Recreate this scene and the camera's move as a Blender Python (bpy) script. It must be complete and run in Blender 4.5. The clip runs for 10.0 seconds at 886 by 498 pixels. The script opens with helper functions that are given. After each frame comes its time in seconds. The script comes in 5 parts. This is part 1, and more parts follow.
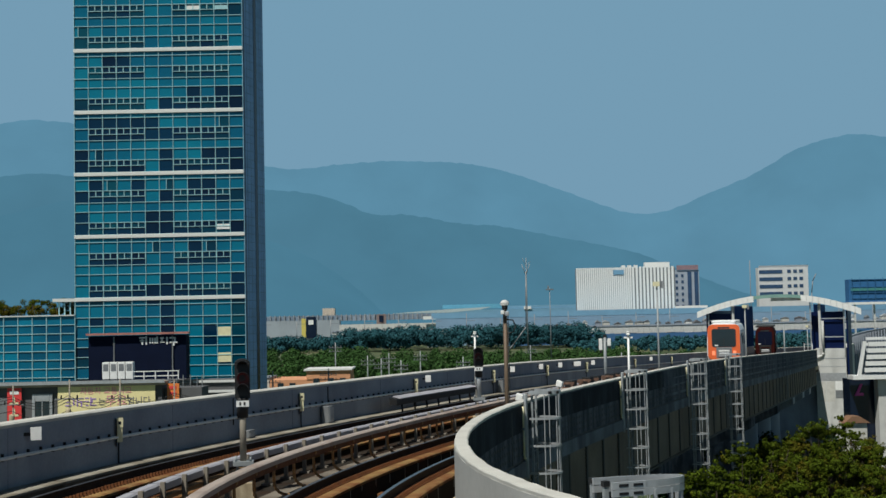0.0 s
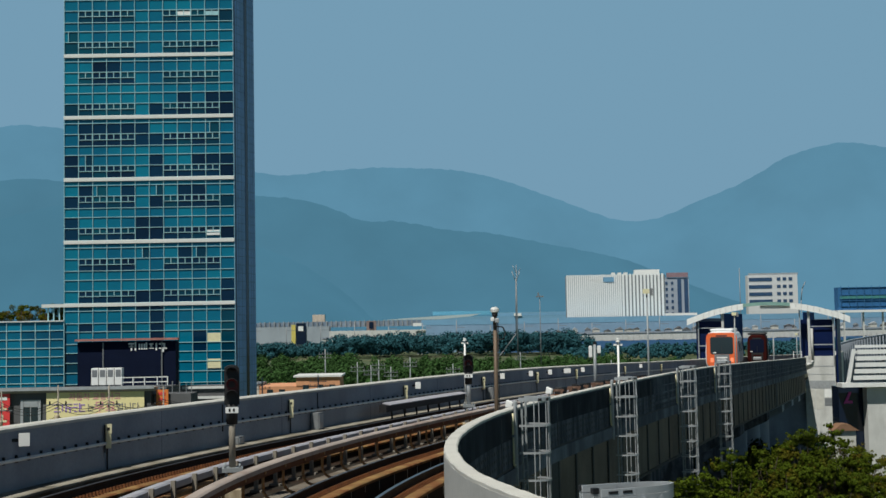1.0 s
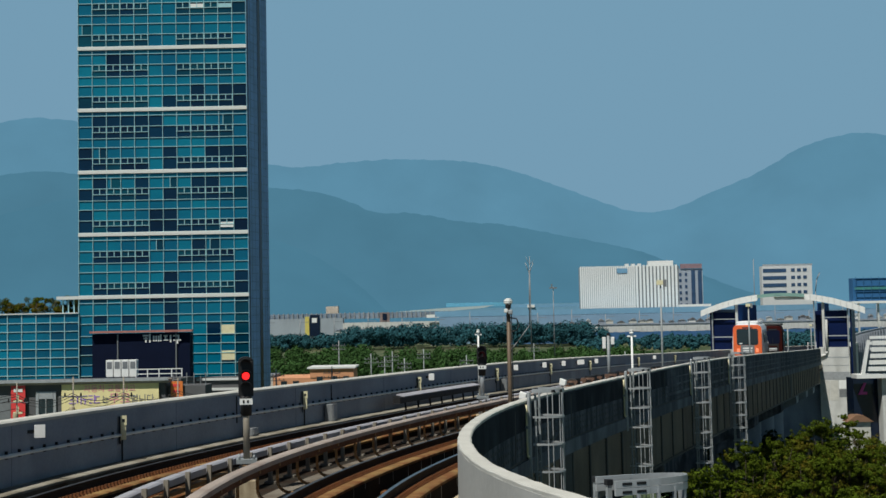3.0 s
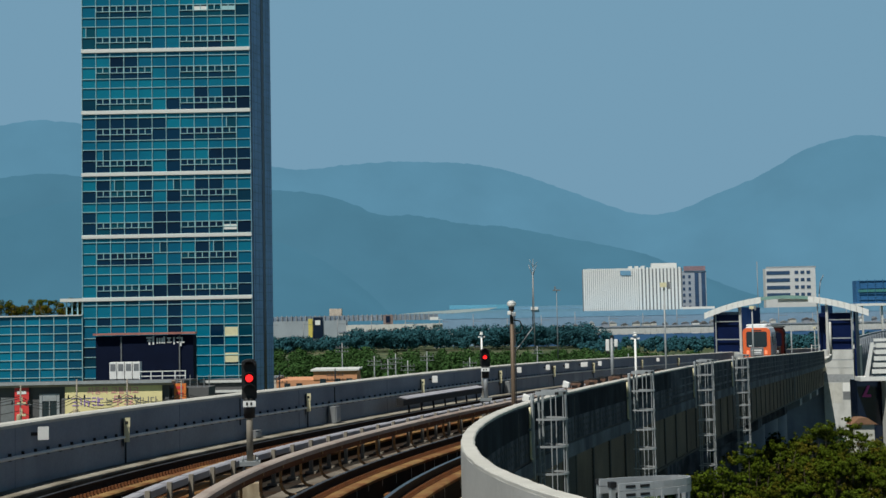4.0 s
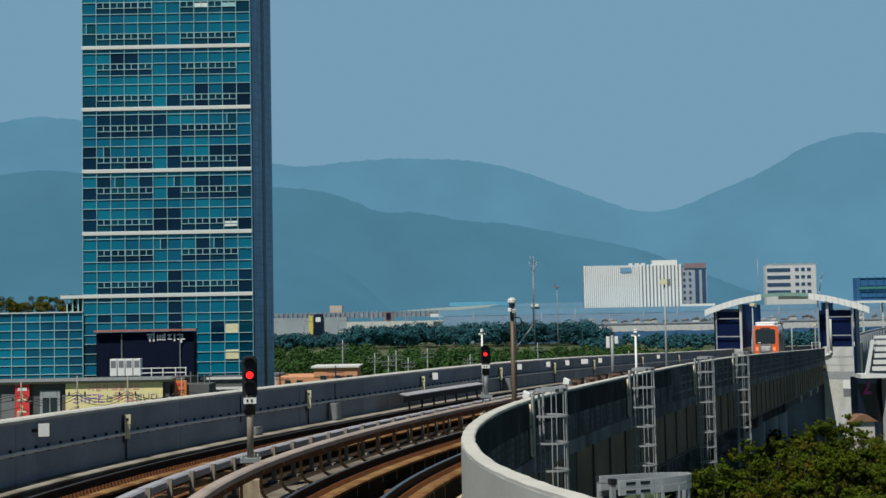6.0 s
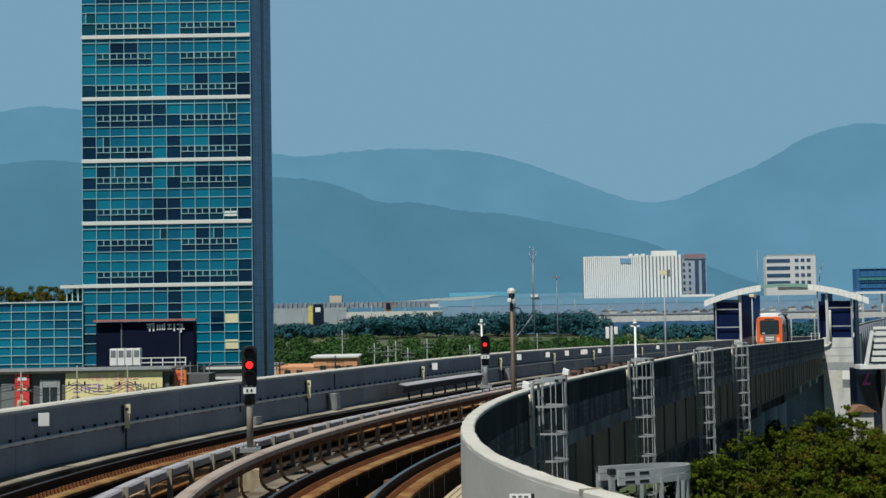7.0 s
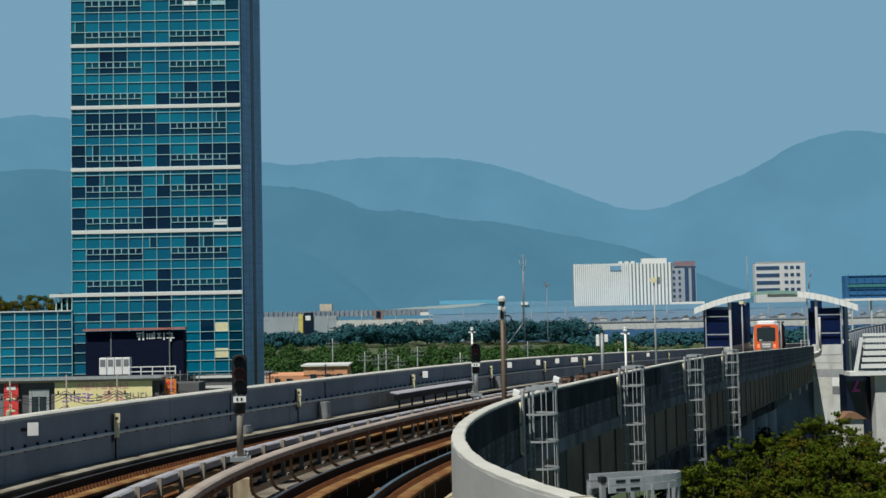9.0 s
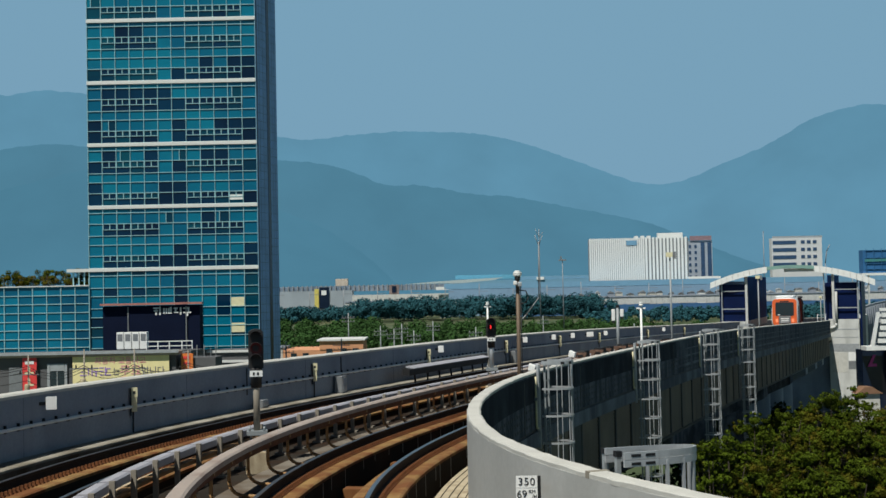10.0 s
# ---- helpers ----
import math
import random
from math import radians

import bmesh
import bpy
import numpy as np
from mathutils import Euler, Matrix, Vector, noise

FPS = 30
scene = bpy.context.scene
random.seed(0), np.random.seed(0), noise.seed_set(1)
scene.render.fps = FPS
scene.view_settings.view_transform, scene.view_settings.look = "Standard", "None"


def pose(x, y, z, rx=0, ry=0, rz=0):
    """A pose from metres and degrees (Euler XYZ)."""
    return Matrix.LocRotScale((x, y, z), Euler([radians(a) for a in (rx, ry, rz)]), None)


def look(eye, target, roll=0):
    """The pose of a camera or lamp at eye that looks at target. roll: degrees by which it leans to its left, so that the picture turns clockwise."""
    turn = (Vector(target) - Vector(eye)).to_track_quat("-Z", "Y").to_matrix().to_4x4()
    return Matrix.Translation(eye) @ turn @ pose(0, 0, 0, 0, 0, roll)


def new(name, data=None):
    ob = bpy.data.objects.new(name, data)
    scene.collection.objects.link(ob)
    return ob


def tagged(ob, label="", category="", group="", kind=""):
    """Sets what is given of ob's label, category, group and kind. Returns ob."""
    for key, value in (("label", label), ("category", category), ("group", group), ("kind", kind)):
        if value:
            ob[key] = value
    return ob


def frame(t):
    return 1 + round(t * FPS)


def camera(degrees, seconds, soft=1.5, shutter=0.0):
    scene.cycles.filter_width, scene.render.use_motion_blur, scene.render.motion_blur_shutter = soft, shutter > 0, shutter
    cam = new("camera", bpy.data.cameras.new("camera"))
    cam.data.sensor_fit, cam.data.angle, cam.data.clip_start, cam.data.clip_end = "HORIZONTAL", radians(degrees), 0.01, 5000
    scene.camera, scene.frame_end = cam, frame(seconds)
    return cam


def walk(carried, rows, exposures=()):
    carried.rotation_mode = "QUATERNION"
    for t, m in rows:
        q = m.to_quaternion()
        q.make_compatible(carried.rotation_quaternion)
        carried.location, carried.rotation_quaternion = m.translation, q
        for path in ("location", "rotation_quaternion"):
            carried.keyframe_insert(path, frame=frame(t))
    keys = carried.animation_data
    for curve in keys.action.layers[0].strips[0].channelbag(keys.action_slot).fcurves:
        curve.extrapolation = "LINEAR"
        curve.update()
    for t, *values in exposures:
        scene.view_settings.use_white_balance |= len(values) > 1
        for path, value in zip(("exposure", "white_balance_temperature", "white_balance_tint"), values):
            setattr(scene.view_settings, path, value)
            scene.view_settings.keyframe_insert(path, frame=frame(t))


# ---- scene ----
cam = camera(39.0, 10.0)
EYE_Z = 12.6
# seconds, pitch, roll, yaw of the hand-held camera, which stands in one place
AIM = [
    (0.0, 3.191, 1.21, -0.330), (0.5, 3.329, 1.115, -0.636), (1.0, 3.489, 1.051, -0.787), (1.5, 3.440, 1.214, -0.496),
    (2.0, 3.287, 1.209, -0.073), (2.5, 3.077, 1.138, -0.226), (4.0, 3.223, 1.112, -0.021), (4.5, 3.144, 1.172, -0.099),
    (5.0, 3.100, 1.230, 0.000), (5.5, 3.240, 1.148, -0.010), (7.0, 2.639, 0.995, -0.016), (7.5, 2.669, 0.964, -0.337),
    (8.0, 2.524, 1.070, -0.520), (8.5, 2.321, 1.120, -0.927), (9.0, 2.999, 1.155, -0.460), (9.5, 2.601, 1.139, 0.179),
    (10.0, 1.856, 1.174, 0.252)]
# the camera opens up a little late in the clip
EXPOSE = [(0.0, -0.04), (5.6, -0.04), (7.0, 0.06), (10.0, 0.06)]
walk(cam, [(t, pose(0, 0, EYE_Z, 90 + p, r, y)) for t, p, r, y in AIM], EXPOSE)

# ---------------------------------------------------------------- light
SUN_AZ, SUN_EL = 213.0, 59.0      # degrees clockwise from +y, and above the horizon
SKY, HAZE = 0.010, (0.180, 0.340, 0.468)
world = bpy.data.worlds.new("sky")
scene.world = world
world.use_nodes = True
wn, wl = world.node_tree.nodes, world.node_tree.links
wn.clear()
w_out, w_bg, w_sky = wn.new("ShaderNodeOutputWorld"), wn.new("ShaderNodeBackground"), wn.new("ShaderNodeTexSky")
w_dim, w_haze = wn.new("ShaderNodeMix"), wn.new("ShaderNodeMix")
w_co, w_sep, w_up = wn.new("ShaderNodeTexCoord"), wn.new("ShaderNodeSeparateXYZ"), wn.new("ShaderNodeMapRange")
w_sky.sky_type, w_sky.sun_disc = "NISHITA", False
w_sky.sun_elevation, w_sky.sun_rotation = radians(SUN_EL), radians(SUN_AZ)
w_sky.altitude, w_sky.air_density, w_sky.dust_density, w_sky.ozone_density = 20, 1.0, 1.0, 2.0
w_dim.data_type, w_dim.blend_type = "RGBA", "MULTIPLY"
w_dim.inputs[0].default_value, w_dim.inputs[7].default_value = 1.0, (0.45, 0.72, 1.10, 1)
# summer haze: a pale even veil low over the whole horizon that thins out overhead
w_haze.data_type = "RGBA"
w_haze.inputs[6].default_value = (HAZE[0] / SKY, HAZE[1] / SKY, HAZE[2] / SKY, 1)
w_up.interpolation_type = "SMOOTHSTEP"
w_up.inputs[1].default_value, w_up.inputs[2].default_value = 0.26, 0.38
w_bg.inputs[1].default_value = SKY
wl.new(w_co.outputs["Generated"], w_sep.inputs[0])
wl.new(w_sep.outputs[2], w_up.inputs[0])
wl.new(w_up.outputs[0], w_haze.inputs[0])
wl.new(w_sky.outputs[0], w_dim.inputs[6])
wl.new(w_dim.outputs[2], w_haze.inputs[7])
wl.new(w_haze.outputs[2], w_bg.inputs[0])
wl.new(w_bg.outputs[0], w_out.inputs[0])
sun = new("sun", bpy.data.lights.new("sun", "SUN"))
sun.data.energy, sun.data.angle, sun.data.color = 4.6, radians(0.6), (0.97, 0.96, 0.88)
_a, _e = radians(SUN_AZ), radians(SUN_EL)
sun.matrix_world = look((math.sin(_a) * math.cos(_e) * 100, math.cos(_a) * math.cos(_e) * 100, math.sin(_e) * 100), (0, 0, 0))


# ---------------------------------------------------------------- materials
def mat(name, colour, rough=0.7, metal=0.0, var=0.25, scale=1.5, bump=0.2, per="", stain=None, stain_at=0.62, spec=0.5, grain=18.0, emit=0.0):
    """Procedural surface: base colour, two scales of variation, fine relief, an optional second colour in patches."""
    m = bpy.data.materials.new(name)
    m.use_nodes = True
    n, l = m.node_tree.nodes, m.node_tree.links
    b = n["Principled BSDF"]
    b.inputs["Roughness"].default_value, b.inputs["Metallic"].default_value = rough, metal
    b.inputs["Specular IOR Level"].default_value = spec
    co = n.new("ShaderNodeTexCoord")
    big, fine = n.new("ShaderNodeTexNoise"), n.new("ShaderNodeTexNoise")
    big.inputs["Scale"].default_value, big.inputs["Detail"].default_value = scale, 5
    fine.inputs["Scale"].default_value, fine.inputs["Detail"].default_value = scale * grain, 4
    l.new(co.outputs["Object"], big.inputs["Vector"])
    l.new(co.outputs["Object"], fine.inputs["Vector"])
    add = n.new("ShaderNodeMath")
    add.operation = "MULTIPLY_ADD"
    add.inputs[1].default_value = 0.45
    l.new(fine.outputs[0], add.inputs[0])
    l.new(big.outputs[0], add.inputs[2])
    fac = add.outputs[0]
    if per:
        src = n.new("ShaderNodeObjectInfo" if per == "object" else "ShaderNodeNewGeometry")
        rnd = n.new("ShaderNodeMath")
        rnd.operation = "MULTIPLY_ADD"
        rnd.inputs[1].default_value = 0.7
        l.new(src.outputs["Random" if per == "object" else "Random Per Island"], rnd.inputs[0])
        sub = n.new("ShaderNodeMath")
        sub.operation = "SUBTRACT"
        sub.inputs[1].default_value = 0.35
        l.new(fac, sub.inputs[0])
        l.new(sub.outputs[0], rnd.inputs[2])
        fac = rnd.outputs[0]
    ramp = n.new("ShaderNodeMapRange")
    ramp.inputs[1].default_value, ramp.inputs[2].default_value = 0.35, 1.1
    ramp.inputs[3].default_value, ramp.inputs[4].default_value = 1 - var, 1 + var
    l.new(fac, ramp.inputs[0])
    mul = n.new("ShaderNodeMix")
    mul.data_type, mul.blend_type = "RGBA", "MULTIPLY"
    mul.inputs[0].default_value = 1
    mul.inputs[6].default_value = (*colour, 1)
    l.new(ramp.outputs[0], mul.inputs[7])
    out = mul.outputs[2]
    if stain:
        st = n.new("ShaderNodeTexNoise")
        st.inputs["Scale"].default_value, st.inputs["Detail"].default_value = scale * 0.6, 8
        mp = n.new("ShaderNodeMapping")
        mp.inputs["Scale"].default_value = (1.6, 1.6, 0.5)
        l.new(co.outputs["Object"], mp.inputs[0])
        l.new(mp.outputs[0], st.inputs["Vector"])
        sr = n.new("ShaderNodeMapRange")
        sr.inputs[1].default_value, sr.inputs[2].default_value = stain_at - 0.1, stain_at + 0.1
        l.new(st.outputs[0], sr.inputs[0])
        mx = n.new("ShaderNodeMix")
        mx.data_type = "RGBA"
        mx.inputs[7].default_value = (*stain, 1)
        l.new(sr.outputs[0], mx.inputs[0])
        l.new(out, mx.inputs[6])
        out = mx.outputs[2]
    l.new(out, b.inputs["Base Color"])
    if emit:
        l.new(out, b.inputs["Emission Color"])
        b.inputs["Emission Strength"].default_value = emit
    if bump:
        bp = n.new("ShaderNodeBump")
        bp.inputs["Strength"].default_value, bp.inputs["Distance"].default_value = bump, 0.02
        l.new(fine.outputs[0], bp.inputs["Height"])
        l.new(bp.outputs[0], b.inputs["Normal"])
    return m


def glow(name, colour, strength):
    m = bpy.data.materials.new(name)
    m.use_nodes = True
    b = m.node_tree.nodes["Principled BSDF"]
    b.inputs["Base Color"].default_value = (*colour, 1)
    b.inputs["Emission Color"].default_value, b.inputs["Emission Strength"].default_value = (*colour, 1), strength
    return m


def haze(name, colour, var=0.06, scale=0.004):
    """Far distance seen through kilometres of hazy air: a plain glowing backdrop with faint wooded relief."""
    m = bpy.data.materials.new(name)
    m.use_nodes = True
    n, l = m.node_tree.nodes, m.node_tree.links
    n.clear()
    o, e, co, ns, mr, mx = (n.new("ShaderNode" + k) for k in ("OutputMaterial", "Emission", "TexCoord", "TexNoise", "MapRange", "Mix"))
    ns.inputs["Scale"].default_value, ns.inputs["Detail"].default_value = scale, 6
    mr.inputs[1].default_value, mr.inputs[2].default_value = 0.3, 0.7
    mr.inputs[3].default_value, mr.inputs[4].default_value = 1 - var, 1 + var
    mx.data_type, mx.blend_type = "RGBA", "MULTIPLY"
    # The haze itself is put into this emission colour.
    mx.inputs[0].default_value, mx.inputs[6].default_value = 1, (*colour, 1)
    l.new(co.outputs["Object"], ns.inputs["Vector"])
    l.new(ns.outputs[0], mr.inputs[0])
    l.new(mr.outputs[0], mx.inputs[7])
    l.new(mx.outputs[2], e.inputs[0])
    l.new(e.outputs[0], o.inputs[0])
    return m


def pane_mat(name, per, pale, deep, rough=0.06, spec=0.3):
    """Tinted curtain-wall glass; each pane lies somewhere between two tones and is slightly clouded."""
    m = bpy.data.materials.new(name)
    m.use_nodes = True
    n, l = m.node_tree.nodes, m.node_tree.links
    b = n["Principled BSDF"]
    src = n.new("ShaderNodeObjectInfo" if per == "object" else "ShaderNodeNewGeometry")
    geo, ns, ad, mr, mx = (n.new("ShaderNode" + k) for k in ("NewGeometry", "TexNoise", "Math", "MapRange", "Mix"))
    ns.inputs["Scale"].default_value, ns.inputs["Detail"].default_value = 0.12, 3
    l.new(geo.outputs["Position"], ns.inputs["Vector"])
    ad.operation = "MULTIPLY_ADD"
    ad.inputs[1].default_value = 0.35
    l.new(src.outputs["Random" if per == "object" else "Random Per Island"], ad.inputs[0])
    l.new(ns.outputs[0], ad.inputs[2])
    mr.inputs[1].default_value, mr.inputs[2].default_value = 0.45, 0.90
    l.new(ad.outputs[0], mr.inputs[0])
    mx.data_type = "RGBA"
    mx.inputs[6].default_value, mx.inputs[7].default_value = (*pale, 1), (*deep, 1)
    l.new(mr.outputs[0], mx.inputs[0])
    l.new(mx.outputs[2], b.inputs["Base Color"])
    b.inputs["Roughness"].default_value, b.inputs["IOR"].default_value = rough, 1.5
    b.inputs["Specular IOR Level"].default_value = spec
    return m


M = dict(
    concrete=mat("concrete", (0.275, 0.305, 0.36), 0.85, var=0.26, scale=0.8, stain=(0.205, 0.23, 0.275)),
    concrete_pale=mat("pale concrete", (0.55, 0.55, 0.53), 0.8, var=0.15, scale=1.2, stain=(0.42, 0.42, 0.40)),
    coping=mat("coping concrete", (0.52, 0.51, 0.47), 0.8, var=0.18, scale=2.5),
    # Base colour carries the shade of the outer parapet side, besides stains.
    fascia=mat("shade-darkened weathered fascia concrete", (0.125, 0.134, 0.162), 0.9, var=0.55, scale=2.6, stain=(0.05, 0.054, 0.068), stain_at=0.5, spec=0.12),
    # Near-black base includes the shade down between plinths and rails.
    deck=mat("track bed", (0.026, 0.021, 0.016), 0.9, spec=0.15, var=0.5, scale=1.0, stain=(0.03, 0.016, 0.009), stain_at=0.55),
    plinth=mat("rust-stained plinth", (0.25, 0.145, 0.048), 0.9, var=0.55, scale=2.2, stain=(0.16, 0.055, 0.012), stain_at=0.5),
    rust=mat("rusty steel", (0.13, 0.042, 0.009), 0.8, var=0.5, scale=4),
    rail=mat("worn rail steel", (0.22, 0.23, 0.26), 0.28, 0.8, var=0.3, scale=3),
    thirdrail=mat("conductor rail cover", (0.37, 0.305, 0.265), 0.55, var=0.25, scale=1.5, stain=(0.27, 0.19, 0.155)),
    galv=mat("galvanised steel", (0.40, 0.415, 0.43), 0.45, 0.3, var=0.2, scale=5),
    galv_dark=mat("dull steel", (0.22, 0.23, 0.24), 0.5, 0.3, var=0.2, scale=5),
    bracket=mat("ochre bracket", (0.30, 0.17, 0.07), 0.8, var=0.4, scale=4),
    girder=mat("girder paint", (0.185, 0.145, 0.112), 0.8, var=0.35, scale=0.8, stain=(0.11, 0.082, 0.062), spec=0.2),
    black=mat("black paint", (0.008, 0.008, 0.009), 0.6, var=0.2, scale=4),
    white=mat("white paint", (0.78, 0.78, 0.76), 0.5, var=0.08, scale=3),
    cream=mat("cream paint", (0.72, 0.66, 0.42), 0.6, var=0.1, scale=3),
    mullion=mat("aluminium mullion", (0.38, 0.62, 0.66), 0.4, 0.2, var=0.06, scale=3),
    band=mat("white spandrel band", (0.68, 0.68, 0.66), 0.5, var=0.06, scale=2),
    darkwall=mat("dark curtain backing", (0.012, 0.03, 0.05), 0.5, var=0.2, scale=0.5),
    sidewall=mat("blue grey cladding", (0.19, 0.36, 0.64), 0.35, var=0.3, scale=0.5),
    sidedark=mat("dark glass strip", (0.006, 0.012, 0.03), 0.15, var=0.2, scale=0.5),
    grass=mat("grass", (0.048, 0.072, 0.028), 0.95, var=0.5, scale=0.05, stain=(0.14, 0.14, 0.07), stain_at=0.58, grain=40),
    orange=mat("orange train paint", (0.80, 0.15, 0.045), 0.35, var=0.06, scale=2),
    trainwhite=mat("white train paint", (0.72, 0.73, 0.74), 0.35, var=0.06, scale=2),
    # Shade over the second carriage is put into this dark red.
    red_shaded=mat("red train paint darkened for shade", (0.036, 0.005, 0.004), 0.8, var=0.1, scale=2, spec=0.1),
    carglass=mat("train glass", (0.025, 0.04, 0.048), 0.06, var=0.1, scale=1),
    bluepanel=mat("blue glass screen", (0.003, 0.010, 0.052), 0.45, spec=0.15, var=0.3, scale=0.5),
    brick=mat("orange brick", (0.60, 0.29, 0.155), 0.9, var=0.25, scale=0.6, grain=30),
    leaf=mat("leaves", (0.046, 0.068, 0.004), 0.75, spec=0.08, var=0.6, scale=0.7, per="island", bump=0, stain=(0.105, 0.078, 0.008), stain_at=0.54),
    leaf_far=mat("far foliage", (0.034, 0.078, 0.022), 0.9, spec=0.1, var=0.35, scale=0.08, per="island", bump=0),
    bark=mat("bark", (0.045, 0.034, 0.024), 0.9, var=0.3, scale=6),
    glass_one=pane_mat("curtain glass", "object", (0.003, 0.172, 0.262), (0.002, 0.100, 0.185)),
    glass_many=pane_mat("curtain glass upper", "island", (0.003, 0.172, 0.262), (0.002, 0.100, 0.185)),
    glass_clear=pane_mat("clear glass before dark rooms", "object", (0.001, 0.030, 0.072), (0.001, 0.010, 0.032), 0.05),
    glass_vent=pane_mat("dark vent glass", "object", (0.002, 0.070, 0.105), (0.001, 0.030, 0.060), 0.08),
    glass_clear_many=pane_mat("clear glass before dark rooms upper", "island", (0.001, 0.030, 0.072), (0.001, 0.010, 0.032), 0.05),
    glass_vent_many=pane_mat("dark vent glass upper", "island", (0.002, 0.070, 0.105), (0.001, 0.030, 0.060), 0.08),
    band_dark=mat("dark band concrete", (0.040, 0.044, 0.056), 0.9, var=0.6, scale=2.0, stain=(0.020, 0.022, 0.030), stain_at=0.5, spec=0.1),
    # Darker copy of the foliage: shade under the viaduct is in this colour.
    leaf_shade=mat("undergrowth leaves darkened for shade", (0.010, 0.026, 0.008), 0.9, spec=0.05, var=0.4, scale=0.3, per="island", bump=0),
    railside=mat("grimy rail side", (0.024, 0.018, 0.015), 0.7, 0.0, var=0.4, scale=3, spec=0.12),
    anchorsteel=mat("brown anchor steel", (0.17, 0.105, 0.075), 0.8, var=0.5, scale=4, stain=(0.07, 0.03, 0.018), stain_at=0.5),
    kerbstone=mat("dusty kerb concrete", (0.30, 0.275, 0.225), 0.9, var=0.3, scale=1.5, stain=(0.19, 0.165, 0.125), stain_at=0.52),
    greyblock=mat("grey block", (0.34, 0.38, 0.44), 0.8, var=0.12, scale=0.2),
    tanroof=mat("tan roof sheet", (0.36, 0.29, 0.22), 0.8, var=0.3, scale=0.8),
    greytext=mat("grey lettering", (0.16, 0.15, 0.19), 0.8, var=0.1),
    sidejoint=mat("flank panel joint", (0.10, 0.17, 0.30), 0.5, var=0.2, scale=0.5),
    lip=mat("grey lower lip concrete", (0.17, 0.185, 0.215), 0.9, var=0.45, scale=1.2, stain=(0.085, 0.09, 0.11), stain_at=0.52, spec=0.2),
    sign_black=mat("black signboard", (0.004, 0.008, 0.026), 0.8, var=0.2, scale=1, spec=0.1),
    # Blue lightened to include the haze over far roofs.
    roof_blue=mat("haze-lightened blue shed roof", (0.16, 0.33, 0.48), 0.6, var=0.15, scale=0.02),
    pinktext=mat("pink lettering", (0.75, 0.30, 0.36), 0.7, var=0.05),
    purpletext=mat("purple lettering", (0.35, 0.22, 0.55), 0.7, var=0.05),
    red=mat("red sign", (0.70, 0.05, 0.05), 0.6, var=0.1),
    orangesign=mat("orange sign", (0.72, 0.20, 0.04), 0.6, var=0.1),
    polebrown=mat("grey-brown pole paint", (0.23, 0.20, 0.16), 0.6, var=0.25, scale=4),
    tan=mat("tan concrete", (0.42, 0.35, 0.24), 0.9, var=0.3, scale=3, stain=(0.2, 0.14, 0.08)),
    # Distance haze over the far woods is mixed into this blue-green.
    leaf_hazed=mat("haze-tinted blue-green foliage", (0.024, 0.085, 0.102), 0.9, spec=0.1, var=0.25, scale=0.05, per="island", bump=0),
    lavender=mat("pale trough steel", (0.42, 0.41, 0.45), 0.5, 0.15, var=0.15, scale=3),
    slab=mat("stained slab", (0.17, 0.145, 0.115), 0.9, var=0.4, scale=1.5, stain=(0.09, 0.06, 0.035), stain_at=0.55),
    postgrey=mat("grey post paint", (0.26, 0.28, 0.29), 0.5, 0.1, var=0.15, scale=5),
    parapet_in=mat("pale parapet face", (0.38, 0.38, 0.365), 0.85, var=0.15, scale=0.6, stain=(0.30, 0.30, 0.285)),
    office_glass=mat("blue office glass", (0.035, 0.075, 0.15), 0.3, var=0.3, scale=0.4),
    net_seam=mat("net seam", (0.028, 0.14, 0.31), 0.8, var=0.2),
    # Brighter blue stands for daylight coming through the glass.
    screen_blue=mat("blue glass screen lit through", (0.012, 0.055, 0.19), 0.7, spec=0.03, var=0.3, scale=0.5),
    greywall=mat("grey render", (0.10, 0.10, 0.105), 0.85, var=0.2, scale=0.8),
)


# ---------------------------------------------------------------- mesh tools
def box(bm, x0, x1, y0, y1, z0, z1, m=None):
    vs = [bm.verts.new(Vector(p) if m is None else m @ Vector(p)) for p in
          ((x0, y0, z0), (x1, y0, z0), (x1, y1, z0), (x0, y1, z0), (x0, y0, z1), (x1, y0, z1), (x1, y1, z1), (x0, y1, z1))]
    for f in ((0, 3, 2, 1), (4, 5, 6, 7), (0, 1, 5, 4), (1, 2, 6, 5), (2, 3, 7, 6), (3, 0, 4, 7)):
        bm.faces.new([vs[i] for i in f])
    return vs


def tube(bm, p0, p1, r0, r1=None, n=8, caps=True):
    p0, p1 = Vector(p0), Vector(p1)
    r1 = r0 if r1 is None else r1
    q = (p1 - p0).to_track_quat("Z", "Y")
    ring = [[bm.verts.new(p + q @ Vector((r * math.cos(2 * math.pi * i / n), r * math.sin(2 * math.pi * i / n), 0))) for i in range(n)]
            for p, r in ((p0, r0), (p1, r1))]
    for i in range(n):
        j = (i + 1) % n
        bm.faces.new((ring[0][i], ring[0][j], ring[1][j], ring[1][i])).smooth = True
    if caps:
        bm.faces.new(ring[0][::-1])
        bm.faces.new(ring[1])


def pipe(bm, pts, r, n=6):
    for a, b in zip(pts, pts[1:]):
        tube(bm, a, b, r, n=n)


def prism(bm, outline, y0, y1, m=None):
    """An outline in x, z drawn out from y0 to y1."""
    a = [bm.verts.new((m or Matrix()) @ Vector((x, y0, z))) for x, z in outline]
    b = [bm.verts.new((m or Matrix()) @ Vector((x, y1, z))) for x, z in outline]
    bm.faces.new(a)
    bm.faces.new(b[::-1])
